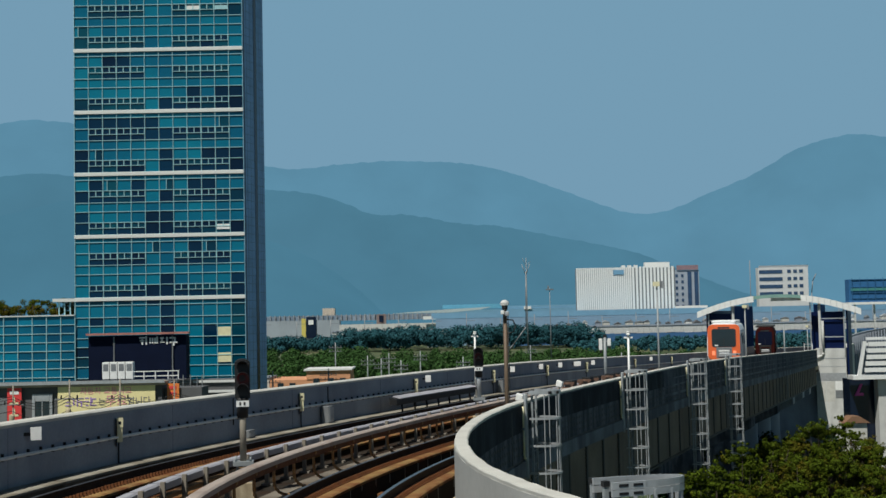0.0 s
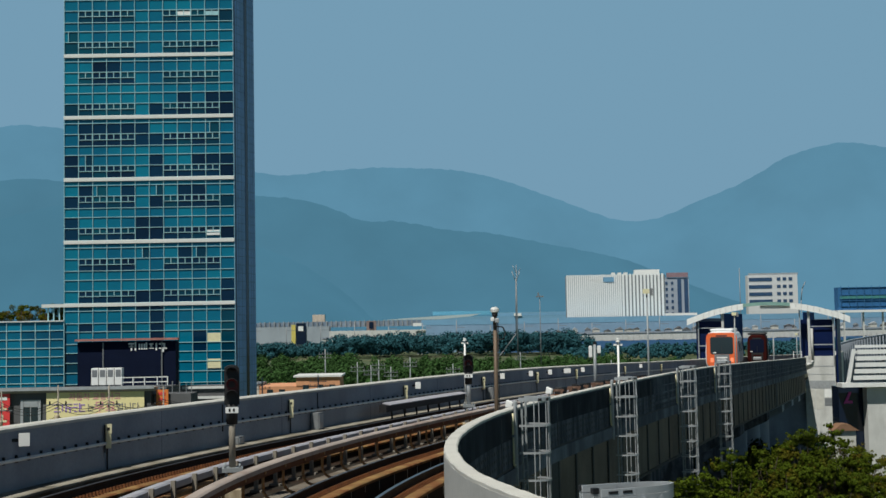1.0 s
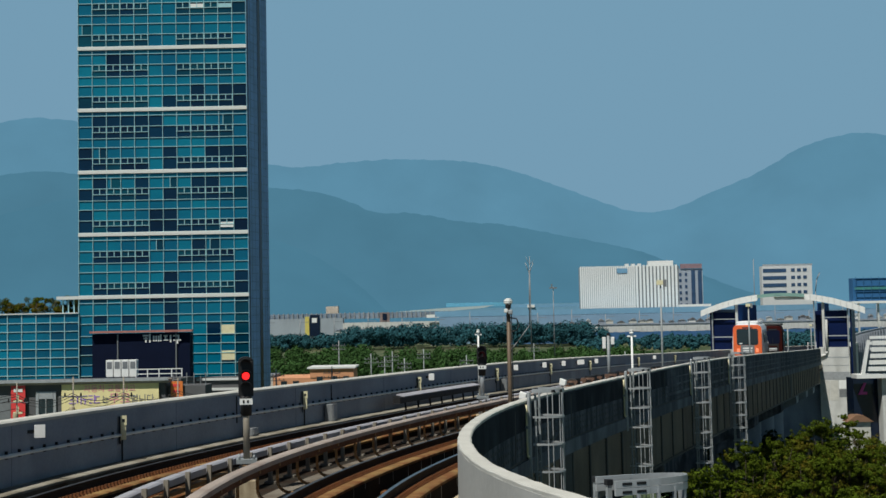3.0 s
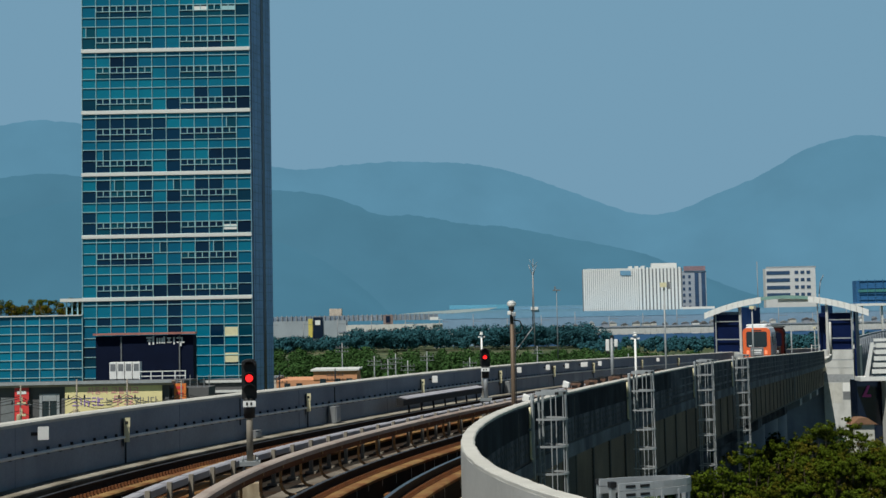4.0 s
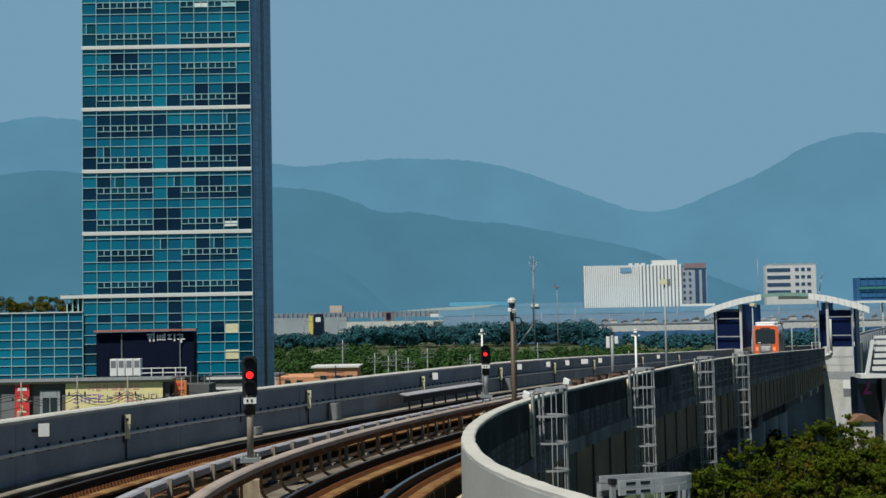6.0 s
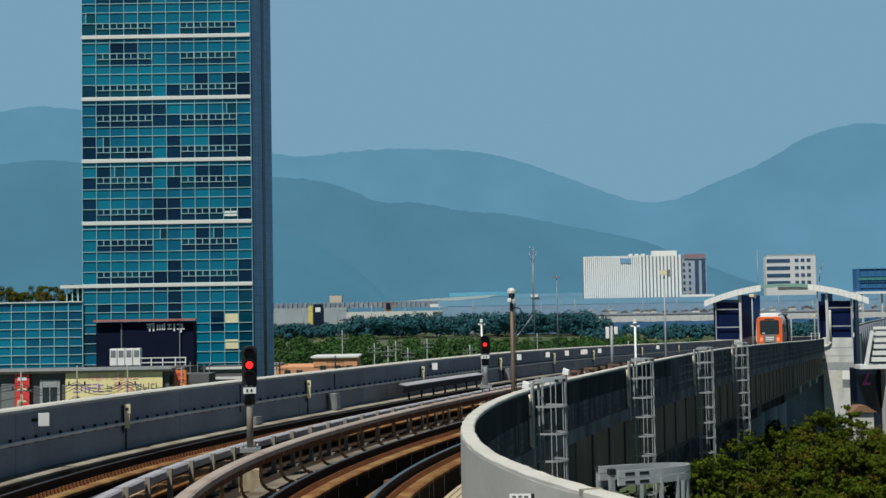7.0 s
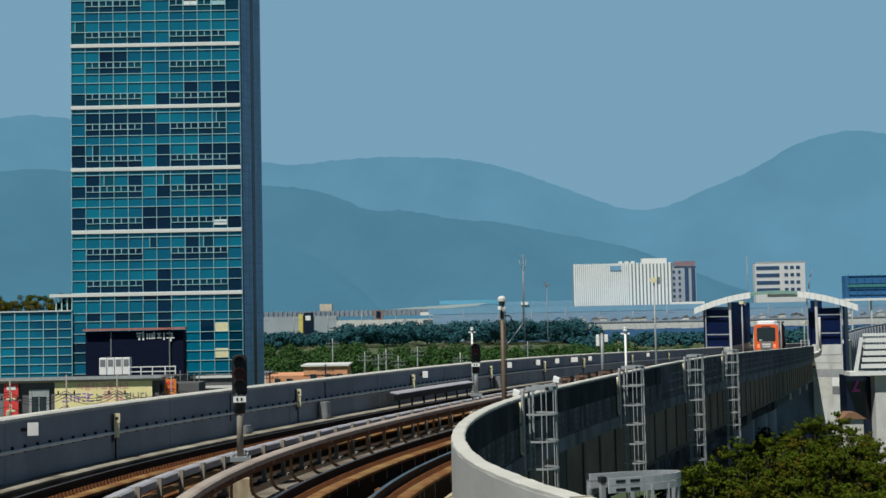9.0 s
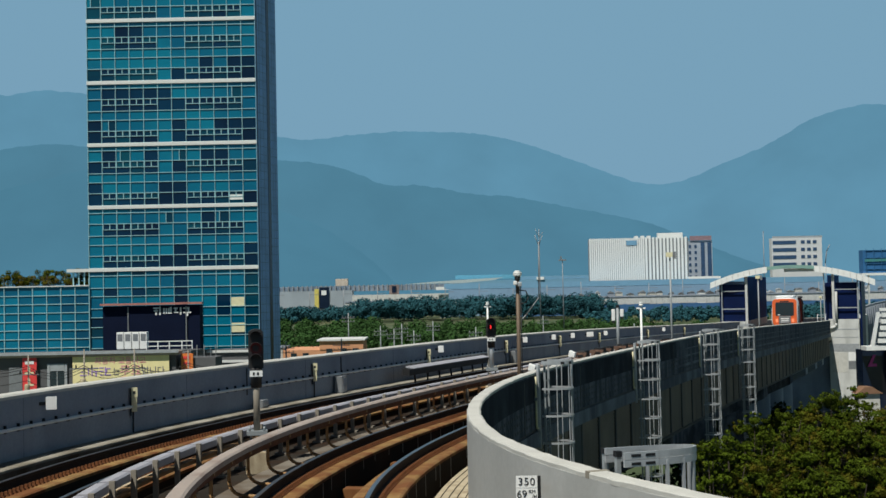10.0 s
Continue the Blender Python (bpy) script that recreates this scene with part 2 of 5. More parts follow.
    for i in range(len(a)):
        j = (i + 1) % len(a)
        bm.faces.new((a[j], a[i], b[i], b[j]))


def part(name, bm, material, parent=None, label="", bevel=0.0, at=None):
    me = bpy.data.meshes.new(name)
    bmesh.ops.recalc_face_normals(bm, faces=bm.faces)
    bm.to_mesh(me)
    bm.free()
    me.materials.append(M[material] if isinstance(material, str) else material)
    ob = new(name, me)
    if parent:
        ob.parent = parent
    if at is not None:
        ob.matrix_basis = at
    if label:
        ob["label"] = label
    if bevel:
        md = ob.modifiers.new("edge", "BEVEL")
        md.width, md.segments, md.limit_method = bevel, 2, "ANGLE"
    return ob


def thing(name, label, category, group="", kind="", at=None):
    ob = tagged(new(name), label, category, group, kind)
    ob.empty_display_size = 0.3
    if at is not None:
        ob.matrix_basis = at
    return ob


def bx(*a):
    bm = bmesh.new()
    box(bm, *a)
    return bm


# ---------------------------------------------------------------- the line of the railway
# chainage, curvature (1/100 m, to the right) and height of the rail top
LINE = [(0, 8.25, 10.15), (12, 5.11, 10.06), (24, 1.92, 9.92), (36, 0.21, 9.82), (50, -0.03, 9.76), (70, -0.04, 9.33),
        (95, -0.044, 8.69), (125, 0.171, 7.99), (160, 0.408, 7.22), (200, 0.644, 6.35), (260, 0.644, 5.9)]
ls = np.arange(0, 260, 0.5)
lk = np.interp(ls, [r[0] for r in LINE], [r[1] for r in LINE]) * 0.01
lth = radians(-56.98) + np.concatenate([[0], np.cumsum((lk[1:] + lk[:-1]) * 0.25)])
mid = (lth[1:] + lth[:-1]) / 2
lx = 2.824 + np.concatenate([[0], np.cumsum(np.sin(mid) * 0.5)])
ly = 1.665 + np.concatenate([[0], np.cumsum(np.cos(mid) * 0.5)])
lz = np.interp(ls, [r[0] for r in LINE], [r[2] for r in LINE])
lz = np.convolve(np.pad(lz, 20, "edge"), np.ones(41) / 41, "valid")


def line(s, o=0.0, h=0.0):
    """The place at chainage s, o metres to the right of the line's middle and h above the rails, and the heading there."""
    t = float(np.interp(s, ls, lth))
    x, y, z = (float(np.interp(s, ls, a)) for a in (lx, ly, lz))
    if s < 0:
        x, y = x + s * math.sin(t), y + s * math.cos(t)
    return Vector((x + o * math.cos(t), y - o * math.sin(t), z + h)), t


def on_line(s, o=0.0, h=0.0, turn=0.0):
    """A pose on the line: x to the right, y along it."""
    p, t = line(s, o, h)
    return Matrix.Translation(p) @ Matrix.Rotation(-t + radians(turn), 4, "Z")


def sweep(bm, profile, s0, s1, step=1.0, caps=True, rough=0.0):
    """A closed profile of (offset, height) carried along the line."""
    n = max(1, round((s1 - s0) / step))
    rings = [[bm.verts.new(line(s0 + (s1 - s0) * i / n, o, h)[0]) for o, h in profile] for i in range(n + 1)]
    k = len(profile)
    for a, b in zip(rings, rings[1:]):
        for i in range(k):
            j = (i + 1) % k
            bm.faces.new((a[i], a[j], b[j], b[i]))
    if caps:
        bm.faces.new(rings[0])
        bm.faces.new(rings[-1][::-1])
    if rough:                       # worn, uneven edges
        for v in bm.verts:
            v.co += Vector((noise.noise(v.co * 3.1), noise.noise(v.co * 3.3 + Vector((9, 0, 0))), 0.6 * noise.noise(v.co * 5.0))) * rough * 2
    return bm


def rect(o0, o1, h0, h1):
    return [(o0, h0), (o1, h0), (o1, h1), (o0, h1)]


# ---------------------------------------------------------------- ground and distance
bm = bmesh.new()
R = 4600
vs = [bm.verts.new((R * math.cos(i * math.pi / 32), R * math.sin(i * math.pi / 32), 0)) for i in range(64)]
bm.faces.new(vs)
tagged(part("ground", bm, "grass"), "flat plain of grass and fields", "ground", kind="structure")


def ridge(name, dist, knots, colour, label):
    """A mountain ridge: its skyline given by bearing (degrees right of +y) and height angle, with a foot towards the viewer."""
    bm = bmesh.new()
    b0, b1 = knots[0][0], knots[-1][0]
    n = int((b1 - b0) / 0.12)
    top, foot = [], []
    for i in range(n + 1):
        b = b0 + (b1 - b0) * i / n
        e = float(np.interp(b, [k[0] for k in knots], [k[1] for k in knots]))
        e = sum(float(np.interp(b + d, [k[0] for k in knots], [k[1] for k in knots])) for d in (-0.5, -0.25, 0, 0.25, 0.5)) / 5
        h = EYE_Z + dist * math.tan(radians(e)) + dist * 0.0011 * noise.noise((b * 2.3, dist * 0.01, 0)) + dist * 0.0004 * noise.noise((b * 11, dist, 0))
        c, s = math.cos(radians(b)), math.sin(radians(b))
        top.append(bm.verts.new((s * dist, c * dist, h)))
        foot.append(bm.verts.new((s * dist * 0.9, c * dist * 0.9, -5)))
    for i in range(n):
        bm.faces.new((foot[i], foot[i + 1], top[i + 1], top[i]))
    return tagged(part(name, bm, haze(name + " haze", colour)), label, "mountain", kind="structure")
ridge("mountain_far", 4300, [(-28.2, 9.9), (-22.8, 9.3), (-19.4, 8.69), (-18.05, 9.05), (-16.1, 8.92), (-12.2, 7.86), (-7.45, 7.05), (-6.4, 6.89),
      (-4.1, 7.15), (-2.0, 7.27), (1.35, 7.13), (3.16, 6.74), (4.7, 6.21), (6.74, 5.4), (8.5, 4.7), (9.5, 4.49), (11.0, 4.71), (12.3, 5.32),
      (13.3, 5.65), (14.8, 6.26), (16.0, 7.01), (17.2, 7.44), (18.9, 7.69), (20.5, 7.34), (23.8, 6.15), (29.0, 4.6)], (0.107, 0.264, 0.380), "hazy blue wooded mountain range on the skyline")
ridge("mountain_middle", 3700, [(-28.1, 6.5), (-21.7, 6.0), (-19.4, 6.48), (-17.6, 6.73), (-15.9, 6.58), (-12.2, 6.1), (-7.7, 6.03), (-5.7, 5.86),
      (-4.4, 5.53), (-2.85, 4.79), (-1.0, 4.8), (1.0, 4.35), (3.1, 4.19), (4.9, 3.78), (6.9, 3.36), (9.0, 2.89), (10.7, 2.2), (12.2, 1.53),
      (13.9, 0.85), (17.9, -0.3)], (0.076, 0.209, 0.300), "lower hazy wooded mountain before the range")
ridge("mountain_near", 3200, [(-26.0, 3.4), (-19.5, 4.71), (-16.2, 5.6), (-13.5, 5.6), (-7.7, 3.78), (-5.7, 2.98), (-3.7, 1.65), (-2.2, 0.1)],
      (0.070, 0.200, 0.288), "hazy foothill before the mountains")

# ---------------------------------------------------------------- the viaduct
S0, S1 = -24.0, 235.0
def lifted(profile, s0, s1, step, rough=0.0):
    """A sweep for the right-hand parapet, which rises five centimetres where the tight curve eases."""
    bm = sweep(bmesh.new(), profile, s0, s1, step, rough=rough)
    n, k = max(1, round((s1 - s0) / step)), len(profile)
    for i, v in enumerate(bm.verts):
        v.co.z += float(np.interp(s0 + (s1 - s0) * (i // k) / n, (13, 24), (0.0, 0.05)))
    return bm


viaduct = thing("viaduct", "elevated concrete railway viaduct with parapets on a curve", "viaduct", kind="structure")
part("deck", sweep(bmesh.new(), rect(-4.05, 3.95, -0.95, -0.72), S0, S1), "deck", viaduct, "stained concrete deck, darkened for shade")
part("parapet", sweep(bmesh.new(), rect(-4.36, -4.10, -0.9, 0.94), S0, S1), "concrete", viaduct)
part("coping", sweep(bmesh.new(), [(-4.40, 0.938), (-4.06, 0.938), (-4.06, 0.99), (-4.10, 1.02), (-4.36, 1.02), (-4.40, 0.99)], S0, S1), "coping", viaduct, "pale concrete coping")
# Sunlit inner side and shaded outer side are coloured apart.
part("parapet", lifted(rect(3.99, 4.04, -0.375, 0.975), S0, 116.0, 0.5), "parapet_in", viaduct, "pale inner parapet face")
part("parapet", lifted(rect(4.042, 4.15, -0.38, 0.975), S0, 116.0, 0.5), "fascia", viaduct, "weathered concrete parapet, shade put into its dark colour")
part("coping", lifted([(3.993, 0.973), (4.17, 0.973), (4.17, 1.01), (4.15, 1.025), (4.004, 1.025), (3.992, 1.01)], S0, 116.0, 0.2, rough=0.0065), "coping", viaduct, "pale chipped concrete coping")
part("girder", sweep(bmesh.new(), rect(2.5, 3.55, -1.9, -0.952), S0, 132), "girder", viaduct, "grey painted box girder")
part("girder", sweep(bmesh.new(), rect(-3.2, -2.2, -1.9, -0.952), S0, S1, 2), "girder", viaduct, "grey painted box girder")
part("girder_web", sweep(bmesh.new(), rect(3.974, 3.986, -1.88, -0.385), S0, 116), "girder", viaduct, "beige painted girder web")
part("girder_flange", sweep(bmesh.new(), rect(3.70, 4.03, -1.96, -1.882), S0, 116), "black", viaduct, "dark bottom flange")
stiff = None
bolts = bmesh.new()
for i in range(55):                 # web stiffeners with rows of bolt heads
    m = on_line(12.2 + 1.9 * i, 3.988)
    if stiff is None:
        stiff = part("stiffener", bx(0, 0.03, -0.05, 0.05, -1.86, -0.40), "black", viaduct, at=m)
    else:
        ob = new("stiffener", stiff.data)
        ob.parent, ob.matrix_basis = viaduct, m
    for k in range(16 if i < 30 else 0):
        for e in (-0.085, 0.085):
            box(bolts, 0.0, 0.02, e - 0.03, e + 0.03, -1.82 + 0.09 * k, -1.775 + 0.09 * k, m)
tagged(part("bolt", bolts, "black", viaduct, "rows of dark bolt heads"), kind="stuff")
for s_g in (30.5, 58.0, 86.0):      # black plates on the web stand for shaded gaps between spans
    part("span_joint", bx(0, 0.022, -0.6, 0.6, -1.87, -0.40), "black", viaduct, "black plate standing for a shaded gap between spans", at=on_line(s_g, 3.990))
for s in (-14, 16, 46, 70, 84, 96, 106, 114):    # piers
    p, t = line(s)
    pier = bmesh.new()
    m = Matrix.Translation((p.x, p.y, 0)) @ Matrix.Rotation(-t, 4, "Z")
    top = p.z - 1.965
    tube(pier, m @ Vector((0, 0, 0)), m @ Vector((0, 0, top - 1.4)), 1.0, n=20)
    prism(pier, [(-1.0, top - 1.9), (1.0, top - 1.9), (3.6, top - 0.7), (3.6, top), (-3.6, top), (-3.6, top - 0.7)], -0.9, 0.9, m)
    # Nearer piers take the darker fascia colour to stand for shade.
    part("pier", pier, "fascia" if s < 90 else "concrete", viaduct, bevel=0.04)

for o_t in (-2.0, 2.0):             # two tracks: plinths, rails, clips
    track = thing("track", "rusty railway track on concrete plinths", "railway track", "tracks", "structure")
    for o_r in (-0.7175, 0.7175):
        o = o_t + o_r
        # Plinth body uses the deck colour so its sides read as shaded.
        body = part("plinth", sweep(bmesh.new(), rect(o - 0.33, o + 0.33, -0.72, -0.26), S0, S1), "deck", track, "concrete plinth, sides darkened for shade")
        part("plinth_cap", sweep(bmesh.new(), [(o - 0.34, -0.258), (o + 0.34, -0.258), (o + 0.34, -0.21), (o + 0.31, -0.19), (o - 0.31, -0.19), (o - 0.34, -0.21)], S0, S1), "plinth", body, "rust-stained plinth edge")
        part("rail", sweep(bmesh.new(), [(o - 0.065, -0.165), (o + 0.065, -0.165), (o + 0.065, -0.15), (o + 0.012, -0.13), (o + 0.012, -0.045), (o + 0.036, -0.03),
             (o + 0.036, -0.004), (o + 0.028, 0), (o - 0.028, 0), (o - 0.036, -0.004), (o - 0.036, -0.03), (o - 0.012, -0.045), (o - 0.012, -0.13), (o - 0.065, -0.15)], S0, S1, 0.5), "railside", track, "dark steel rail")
        part("rail_head", sweep(bmesh.new(), rect(o - 0.030, o + 0.030, 0.001, 0.005), S0, S1, 0.5), "rail", track, "worn shiny rail head")
        rl = random.Random(int(o * 100))
        for i in range(26 if o > 1 else 0):     # pale lime runs down the plinth side
            s_r = 10 + 0.95 * i + rl.uniform(-0.3, 0.3)
            part("lime_streak", bx(0, 0.003, -0.008, 0.008, -0.26 - rl.uniform(0.1, 0.4), -0.262), "coping", body, "pale lime streak", at=on_line(s_r, o + 0.331))
        clips = bmesh.new()
        for i in range(int((56 - 8) / 0.125)):
            m = on_line(8 + 0.125 * i, o)
            box(clips, -0.14, 0.14, -0.035, 0.035, -0.195, -0.168, m)
            for e in (-1, 1):
                box(clips, e * 0.10 - 0.022, e * 0.10 + 0.022, -0.02, 0.02, -0.168, -0.12, m)
        tagged(part("rail_clip", clips, "rust", track, "rusty rail fastenings"), kind="stuff")


def conductor(o, h, side, s0, s1, spacing, label):
    """A conductor rail in a protective cover on curved brackets."""
    c = thing("conductor_rail", label, "conductor rail", "conductor rails", "structure")
    part("cover", sweep(bmesh.new(), [(o - 0.10, h - 0.09), (o + 0.10, h - 0.09), (o + 0.10, h - 0.02), (o + 0.07, h), (o - 0.07, h), (o - 0.10, h - 0.02)], s0, s1, 0.5), "thirdrail", c)
    part("contact_rail", sweep(bmesh.new(), rect(o - 0.035, o + 0.035, h - 0.20, h - 0.095), s0, s1, 0.5), "rust", c, "rusty contact rail")
    first = None
    for i in range(int((min(s1, 80) - max(s0, 8)) / spacing)):
        m = on_line(max(s0, 8) + 0.4 + spacing * i, o)
        if first is None:
            b = bmesh.new()
            pts = [Vector((0, 0, h - 0.10)), Vector((0, 0, 0.06))]
            pts += [Vector((side * 0.22 * (1 - math.cos(k / 5 * math.pi / 2)), 0, 0.06 - 0.20 * math.sin(k / 5 * math.pi / 2))) for k in range(1, 6)]
            pts.append(Vector((side * 0.46, 0, -0.15)))
            for p0, p1 in zip(pts, pts[1:]):
                tube(b, p0, p1 + (p1 - p0).normalized() * 0.008, 0.026, n=6)
            box(b, side * 0.34 - 0.14, side * 0.34 + 0.14, -0.07, 0.07, -0.195, -0.165)
            box(b, -0.05, 0.05, -0.04, 0.04, h - 0.16, h - 0.085)
            first = part("bracket", b, "bracket", c, "rusty ochre bracket", at=m)
        else:
            ob = new("bracket", first.data)
            ob.parent, ob.matrix_basis, ob["label"] = c, m, "rusty ochre bracket"
    return c


part("median_slab", sweep(bmesh.new(), rect(-0.93, 0.42, -0.72, -0.36), S0, S1), "deck", viaduct, "stained median, darkened for shade")
part("side_slab", sweep(bmesh.new(), rect(0.44, 0.935, -0.72, -0.20), S0, S1), "slab", viaduct, "stained concrete slab")
conductor(0.72, 0.45, 1, S0, 43.4, 1.15, "conductor rail in a pinkish-grey cover on ochre brackets")

# guard cover between the tracks: pale boxes between short posts
guard = thing("cable_trough", "pale grey cable trough carried on short posts between the tracks", "cable trough", kind="structure")
post = None
for i in range(58):
    s = 9.0 + i * 1.0
    part("trough_box", sweep(bmesh.new(), [(-0.62, 0.17), (-0.44, 0.17), (-0.44, 0.27), (-0.47, 0.295), (-0.59, 0.295), (-0.62, 0.27)], s + 0.06, s + 1.0 - 0.06, 0.44), "lavender", guard)
    m = on_line(s, -0.41)
    if post is None:
        b = bmesh.new()
        box(b, -0.035, 0.035, -0.03, 0.03, -0.36, 0.31)
        box(b, -0.10, 0.12, -0.07, 0.07, -0.36, -0.32)
        post = part("trough_post", b, "polebrown", guard, "brownish steel post", at=m)
    else:
        ob = new("trough_post", post.data)
        ob.parent, ob.matrix_basis = guard, m
part("cable_run", sweep(bmesh.new(), [(-0.95, -0.14), (-0.86, -0.14), (-0.86, -0.06), (-0.95, -0.06)], 4, 60, 0.5), "tan", guard, "tan cable duct")
part("trough_shelf", sweep(bmesh.new(), rect(-0.60, -0.46, 0.02, 0.07), 9, 66, 1), "bracket", guard, "rusty steel shelf")
part("walkway_kerb", sweep(bmesh.new(), [(-4.08, -0.15), (-3.60, -0.15), (-3.60, -0.11), (-3.62, -0.095), (-4.08, -0.095)], S0, S1, 0.5, rough=0.004), "kerbstone", viaduct, "tan concrete kerb")
# Darker colour here stands for the kerb's shaded side.
part("kerb_base", sweep(bmesh.new(), rect(-4.08, -3.66, -0.72, -0.152), S0, S1), "slab", viaduct, "stained kerb base, darker than its top for shade")
part("walkway_kerb", sweep(bmesh.new(), rect(3.42, 3.97, -0.72, -0.36), S0, S1), "tan", viaduct, "tan plank walkway")
for k in range(4):
    part("plank_joint", sweep(bmesh.new(), rect(3.50 + 0.12 * k, 3.515 + 0.12 * k, -0.36, -0.355), 4, 60), "deck", viaduct)

# ---------------------------------------------------------------- glass tower
tower = thing("glass_tower", "tall office tower with teal glass curtain wall and white bands", "tower")
TX0, TX1, TY = -38.5, -20.33, 134.0
COL = (TX1 - TX0) / 12
part("body", bx(TX0 + 0.1, TX1 - 6.0, TY + 0.25, TY + 14, 0, 56), "darkwall", tower)
bm = bmesh.new()      # splayed flank
p = [(TX1, TY), (TX1 + 1.60, TY + 4.7), (TX1 - 1.5, TY + 14), (TX1 - 6.0, TY + 14)]
lo, hi = [bm.verts.new((x, y, 0)) for x, y in p], [bm.verts.new((x, y, 56)) for x, y in p]
for i in range(4):
    j = (i + 1) % 4
    bm.faces.new((lo[i], lo[j], hi[j], hi[i]))
bm.faces.new(hi)
bm.faces.new(lo[::-1])
part("flank_wall", bm, "sidewall", tower, "blue-grey panelled flank")
u = Vector((1.60, 4.7, 0)).normalized()
nrm = Vector((u.y, -u.x, 0))
fl = Matrix(((u.x, nrm.x, 0, TX1), (u.y, nrm.y, 0, TY), (0, 0, 1, 0), (0, 0, 0, 1)))
for i in range(60):   # panel joints of the flank
    part("joint", bx(0.05, 4.95, 0.004, 0.012, 0.9 * i + 0.6, 0.9 * i + 0.64), "sidejoint", tower, at=fl)
for x in (0.9, 1.75, 3.9, 4.4):
    part("joint", bx(x - 0.02, x + 0.02, 0.004, 0.013, 0, 56), "sidejoint", tower, at=fl)
part("window_strip", bx(2.6, 3.25, 0.006, 0.03, 0, 56), "sidedark", tower, "dark glass strip", at=fl)
part("window_strip", bx(0.25, 0.4, 0.006, 0.03, 0, 56), "sidedark", tower, "dark glass strip", at=fl)
PERIOD, Z_TOP = 6.72, 15.24
rows = [6.2, 12, 9.4, 19, 16, 11, 10, 19, 7]      # upwards from a band: band, lower, vents, pane, spandrel, lower, vents, pane, thin
scale_rows = PERIOD / sum(rows)
panes_many = {"glass_one": bmesh.new(), "glass_clear": bmesh.new(), "glass_vent": bmesh.new()}
vents = bmesh.new()
glass_mesh = {}
made = 0


def pane(c, z0, z1, glass="glass_one", x_in=0.0, x_out=0.0):
    """One pane: an object of its own up to the first three hundred, after that joined."""
    global made
    x0, x1 = TX0 + COL * c + 0.035 + x_in, TX0 + COL * (c + 1) - 0.035 - x_out
    tilt = random.uniform(-0.006, 0.006)
    if made < 300 and z0 > 13:
        k = (round(z1 - z0, 3), round(x1 - x0, 3), glass)
        if k not in glass_mesh:
            b = bx(-k[1] / 2, k[1] / 2, -0.012, 0.012, -k[0] / 2, k[0] / 2)
            ob = part("pane", b, glass, tower)
            glass_mesh[k] = ob.data
        else:
            ob = new("pane", glass_mesh[k])
            ob.parent = tower
        ob.matrix_basis = Matrix.Translation(((x0 + x1) / 2, TY + 0.12, (z0 + z1) / 2)) @ Matrix.Rotation(tilt, 4, "X") @ Matrix.Rotation(tilt * 0.7, 4, "Z")
        made += 1
    else:
        m = Matrix.Translation(((x0 + x1) / 2, TY + 0.12, (z0 + z1) / 2)) @ Matrix.Rotation(tilt, 4, "X")
        box(panes_many[glass], -(x1 - x0) / 2, (x1 - x0) / 2, -0.012, 0.012, -(z1 - z0) / 2, (z1 - z0) / 2, m)


VENT_COLS = (1, 2, 3, 4, 7, 8, 9, 10)
rooms = random.Random(23)
DARK_ROOMS = {(0, 1): {6, 11}, (0, 5): {8}, (2, 5): {1, 2, 3, 4, 5}, (3, 1): {8, 10, 11}, (1, 5): {1, 4, 8, 9}, (1, 1): {0, 5, 6}, (2, 1): {0, 6, 9, 10, 11}}
for k in range(6):
    z = Z_TOP + PERIOD * k
    dark_cols = set()
    for i, r in enumerate(rows):
        h = r * scale_rows
        if i == 0:
            part("band", bx(TX0 - 0.05, TX1 + 0.03, TY - 0.06, TY + 0.2, z, z + h), "band", tower, "white spandrel band", bevel=0.02)
            z += h
            continue
        if i in (1, 5):         # which rooms of this storey stand dark behind clear glass
            dark_cols = set()
            for _ in range(rooms.choice((0, 1, 1, 2, 2) if k < 3 else (0, 0, 1))):
                c0 = rooms.randrange(12)
                dark_cols |= set(range(c0, c0 + rooms.choice((1, 1, 2, 4))))
            dark_cols = DARK_ROOMS.get((k, i), dark_cols)
        for c in range(12):
            dark = c in dark_cols
            if i in (1, 5):
                if c in VENT_COLS:
                    pane(c, z + 0.03, z + h - 0.03, "glass_clear" if dark or rooms.random() < (0.6 if k < 3 else 0.2) else "glass_vent")
                else:           # beside the vents one pane fills both rows
                    pane(c, z + 0.03, z + h + rows[i + 1] * scale_rows - 0.03, "glass_clear" if dark or rooms.random() < (0.25 if k < 3 else 0.06) else ("glass_vent" if rooms.random() < 0.3 else "glass_one"))
            elif i in (2, 6):
                if c in VENT_COLS:      # pairs of small opening lights with pale frames
                    x = TX0 + COL * c
                    pane(c, z + 0.03, z + h - 0.03, "glass_clear" if dark or rooms.random() < (0.5 if k < 3 else 0.15) else "glass_vent")
                    for q in ((x + COL / 2 - 0.04, x + COL / 2 + 0.04, z, z + h), (x + 0.03, x + 0.07, z + 0.03, z + h), (x + COL - 0.07, x + COL - 0.03, z + 0.03, z + h),
                              (x, x + COL, z - 0.04, z + 0.02), (x, x + COL, z + h - 0.05, z + h)):
                        box(vents, q[0], q[1], TY + 0.03, TY + 0.09, q[2], q[3])
            elif i in (3, 7) and rooms.random() < 0.07:     # a pane split by an upright
                w = COL * rooms.choice((0.3, 0.5))
                pane(c, z + 0.03, z + h - 0.03, "glass_clear" if dark else "glass_one", 0.0, COL - w)
                pane(c, z + 0.03, z + h - 0.03, "glass_vent", w, 0.0)
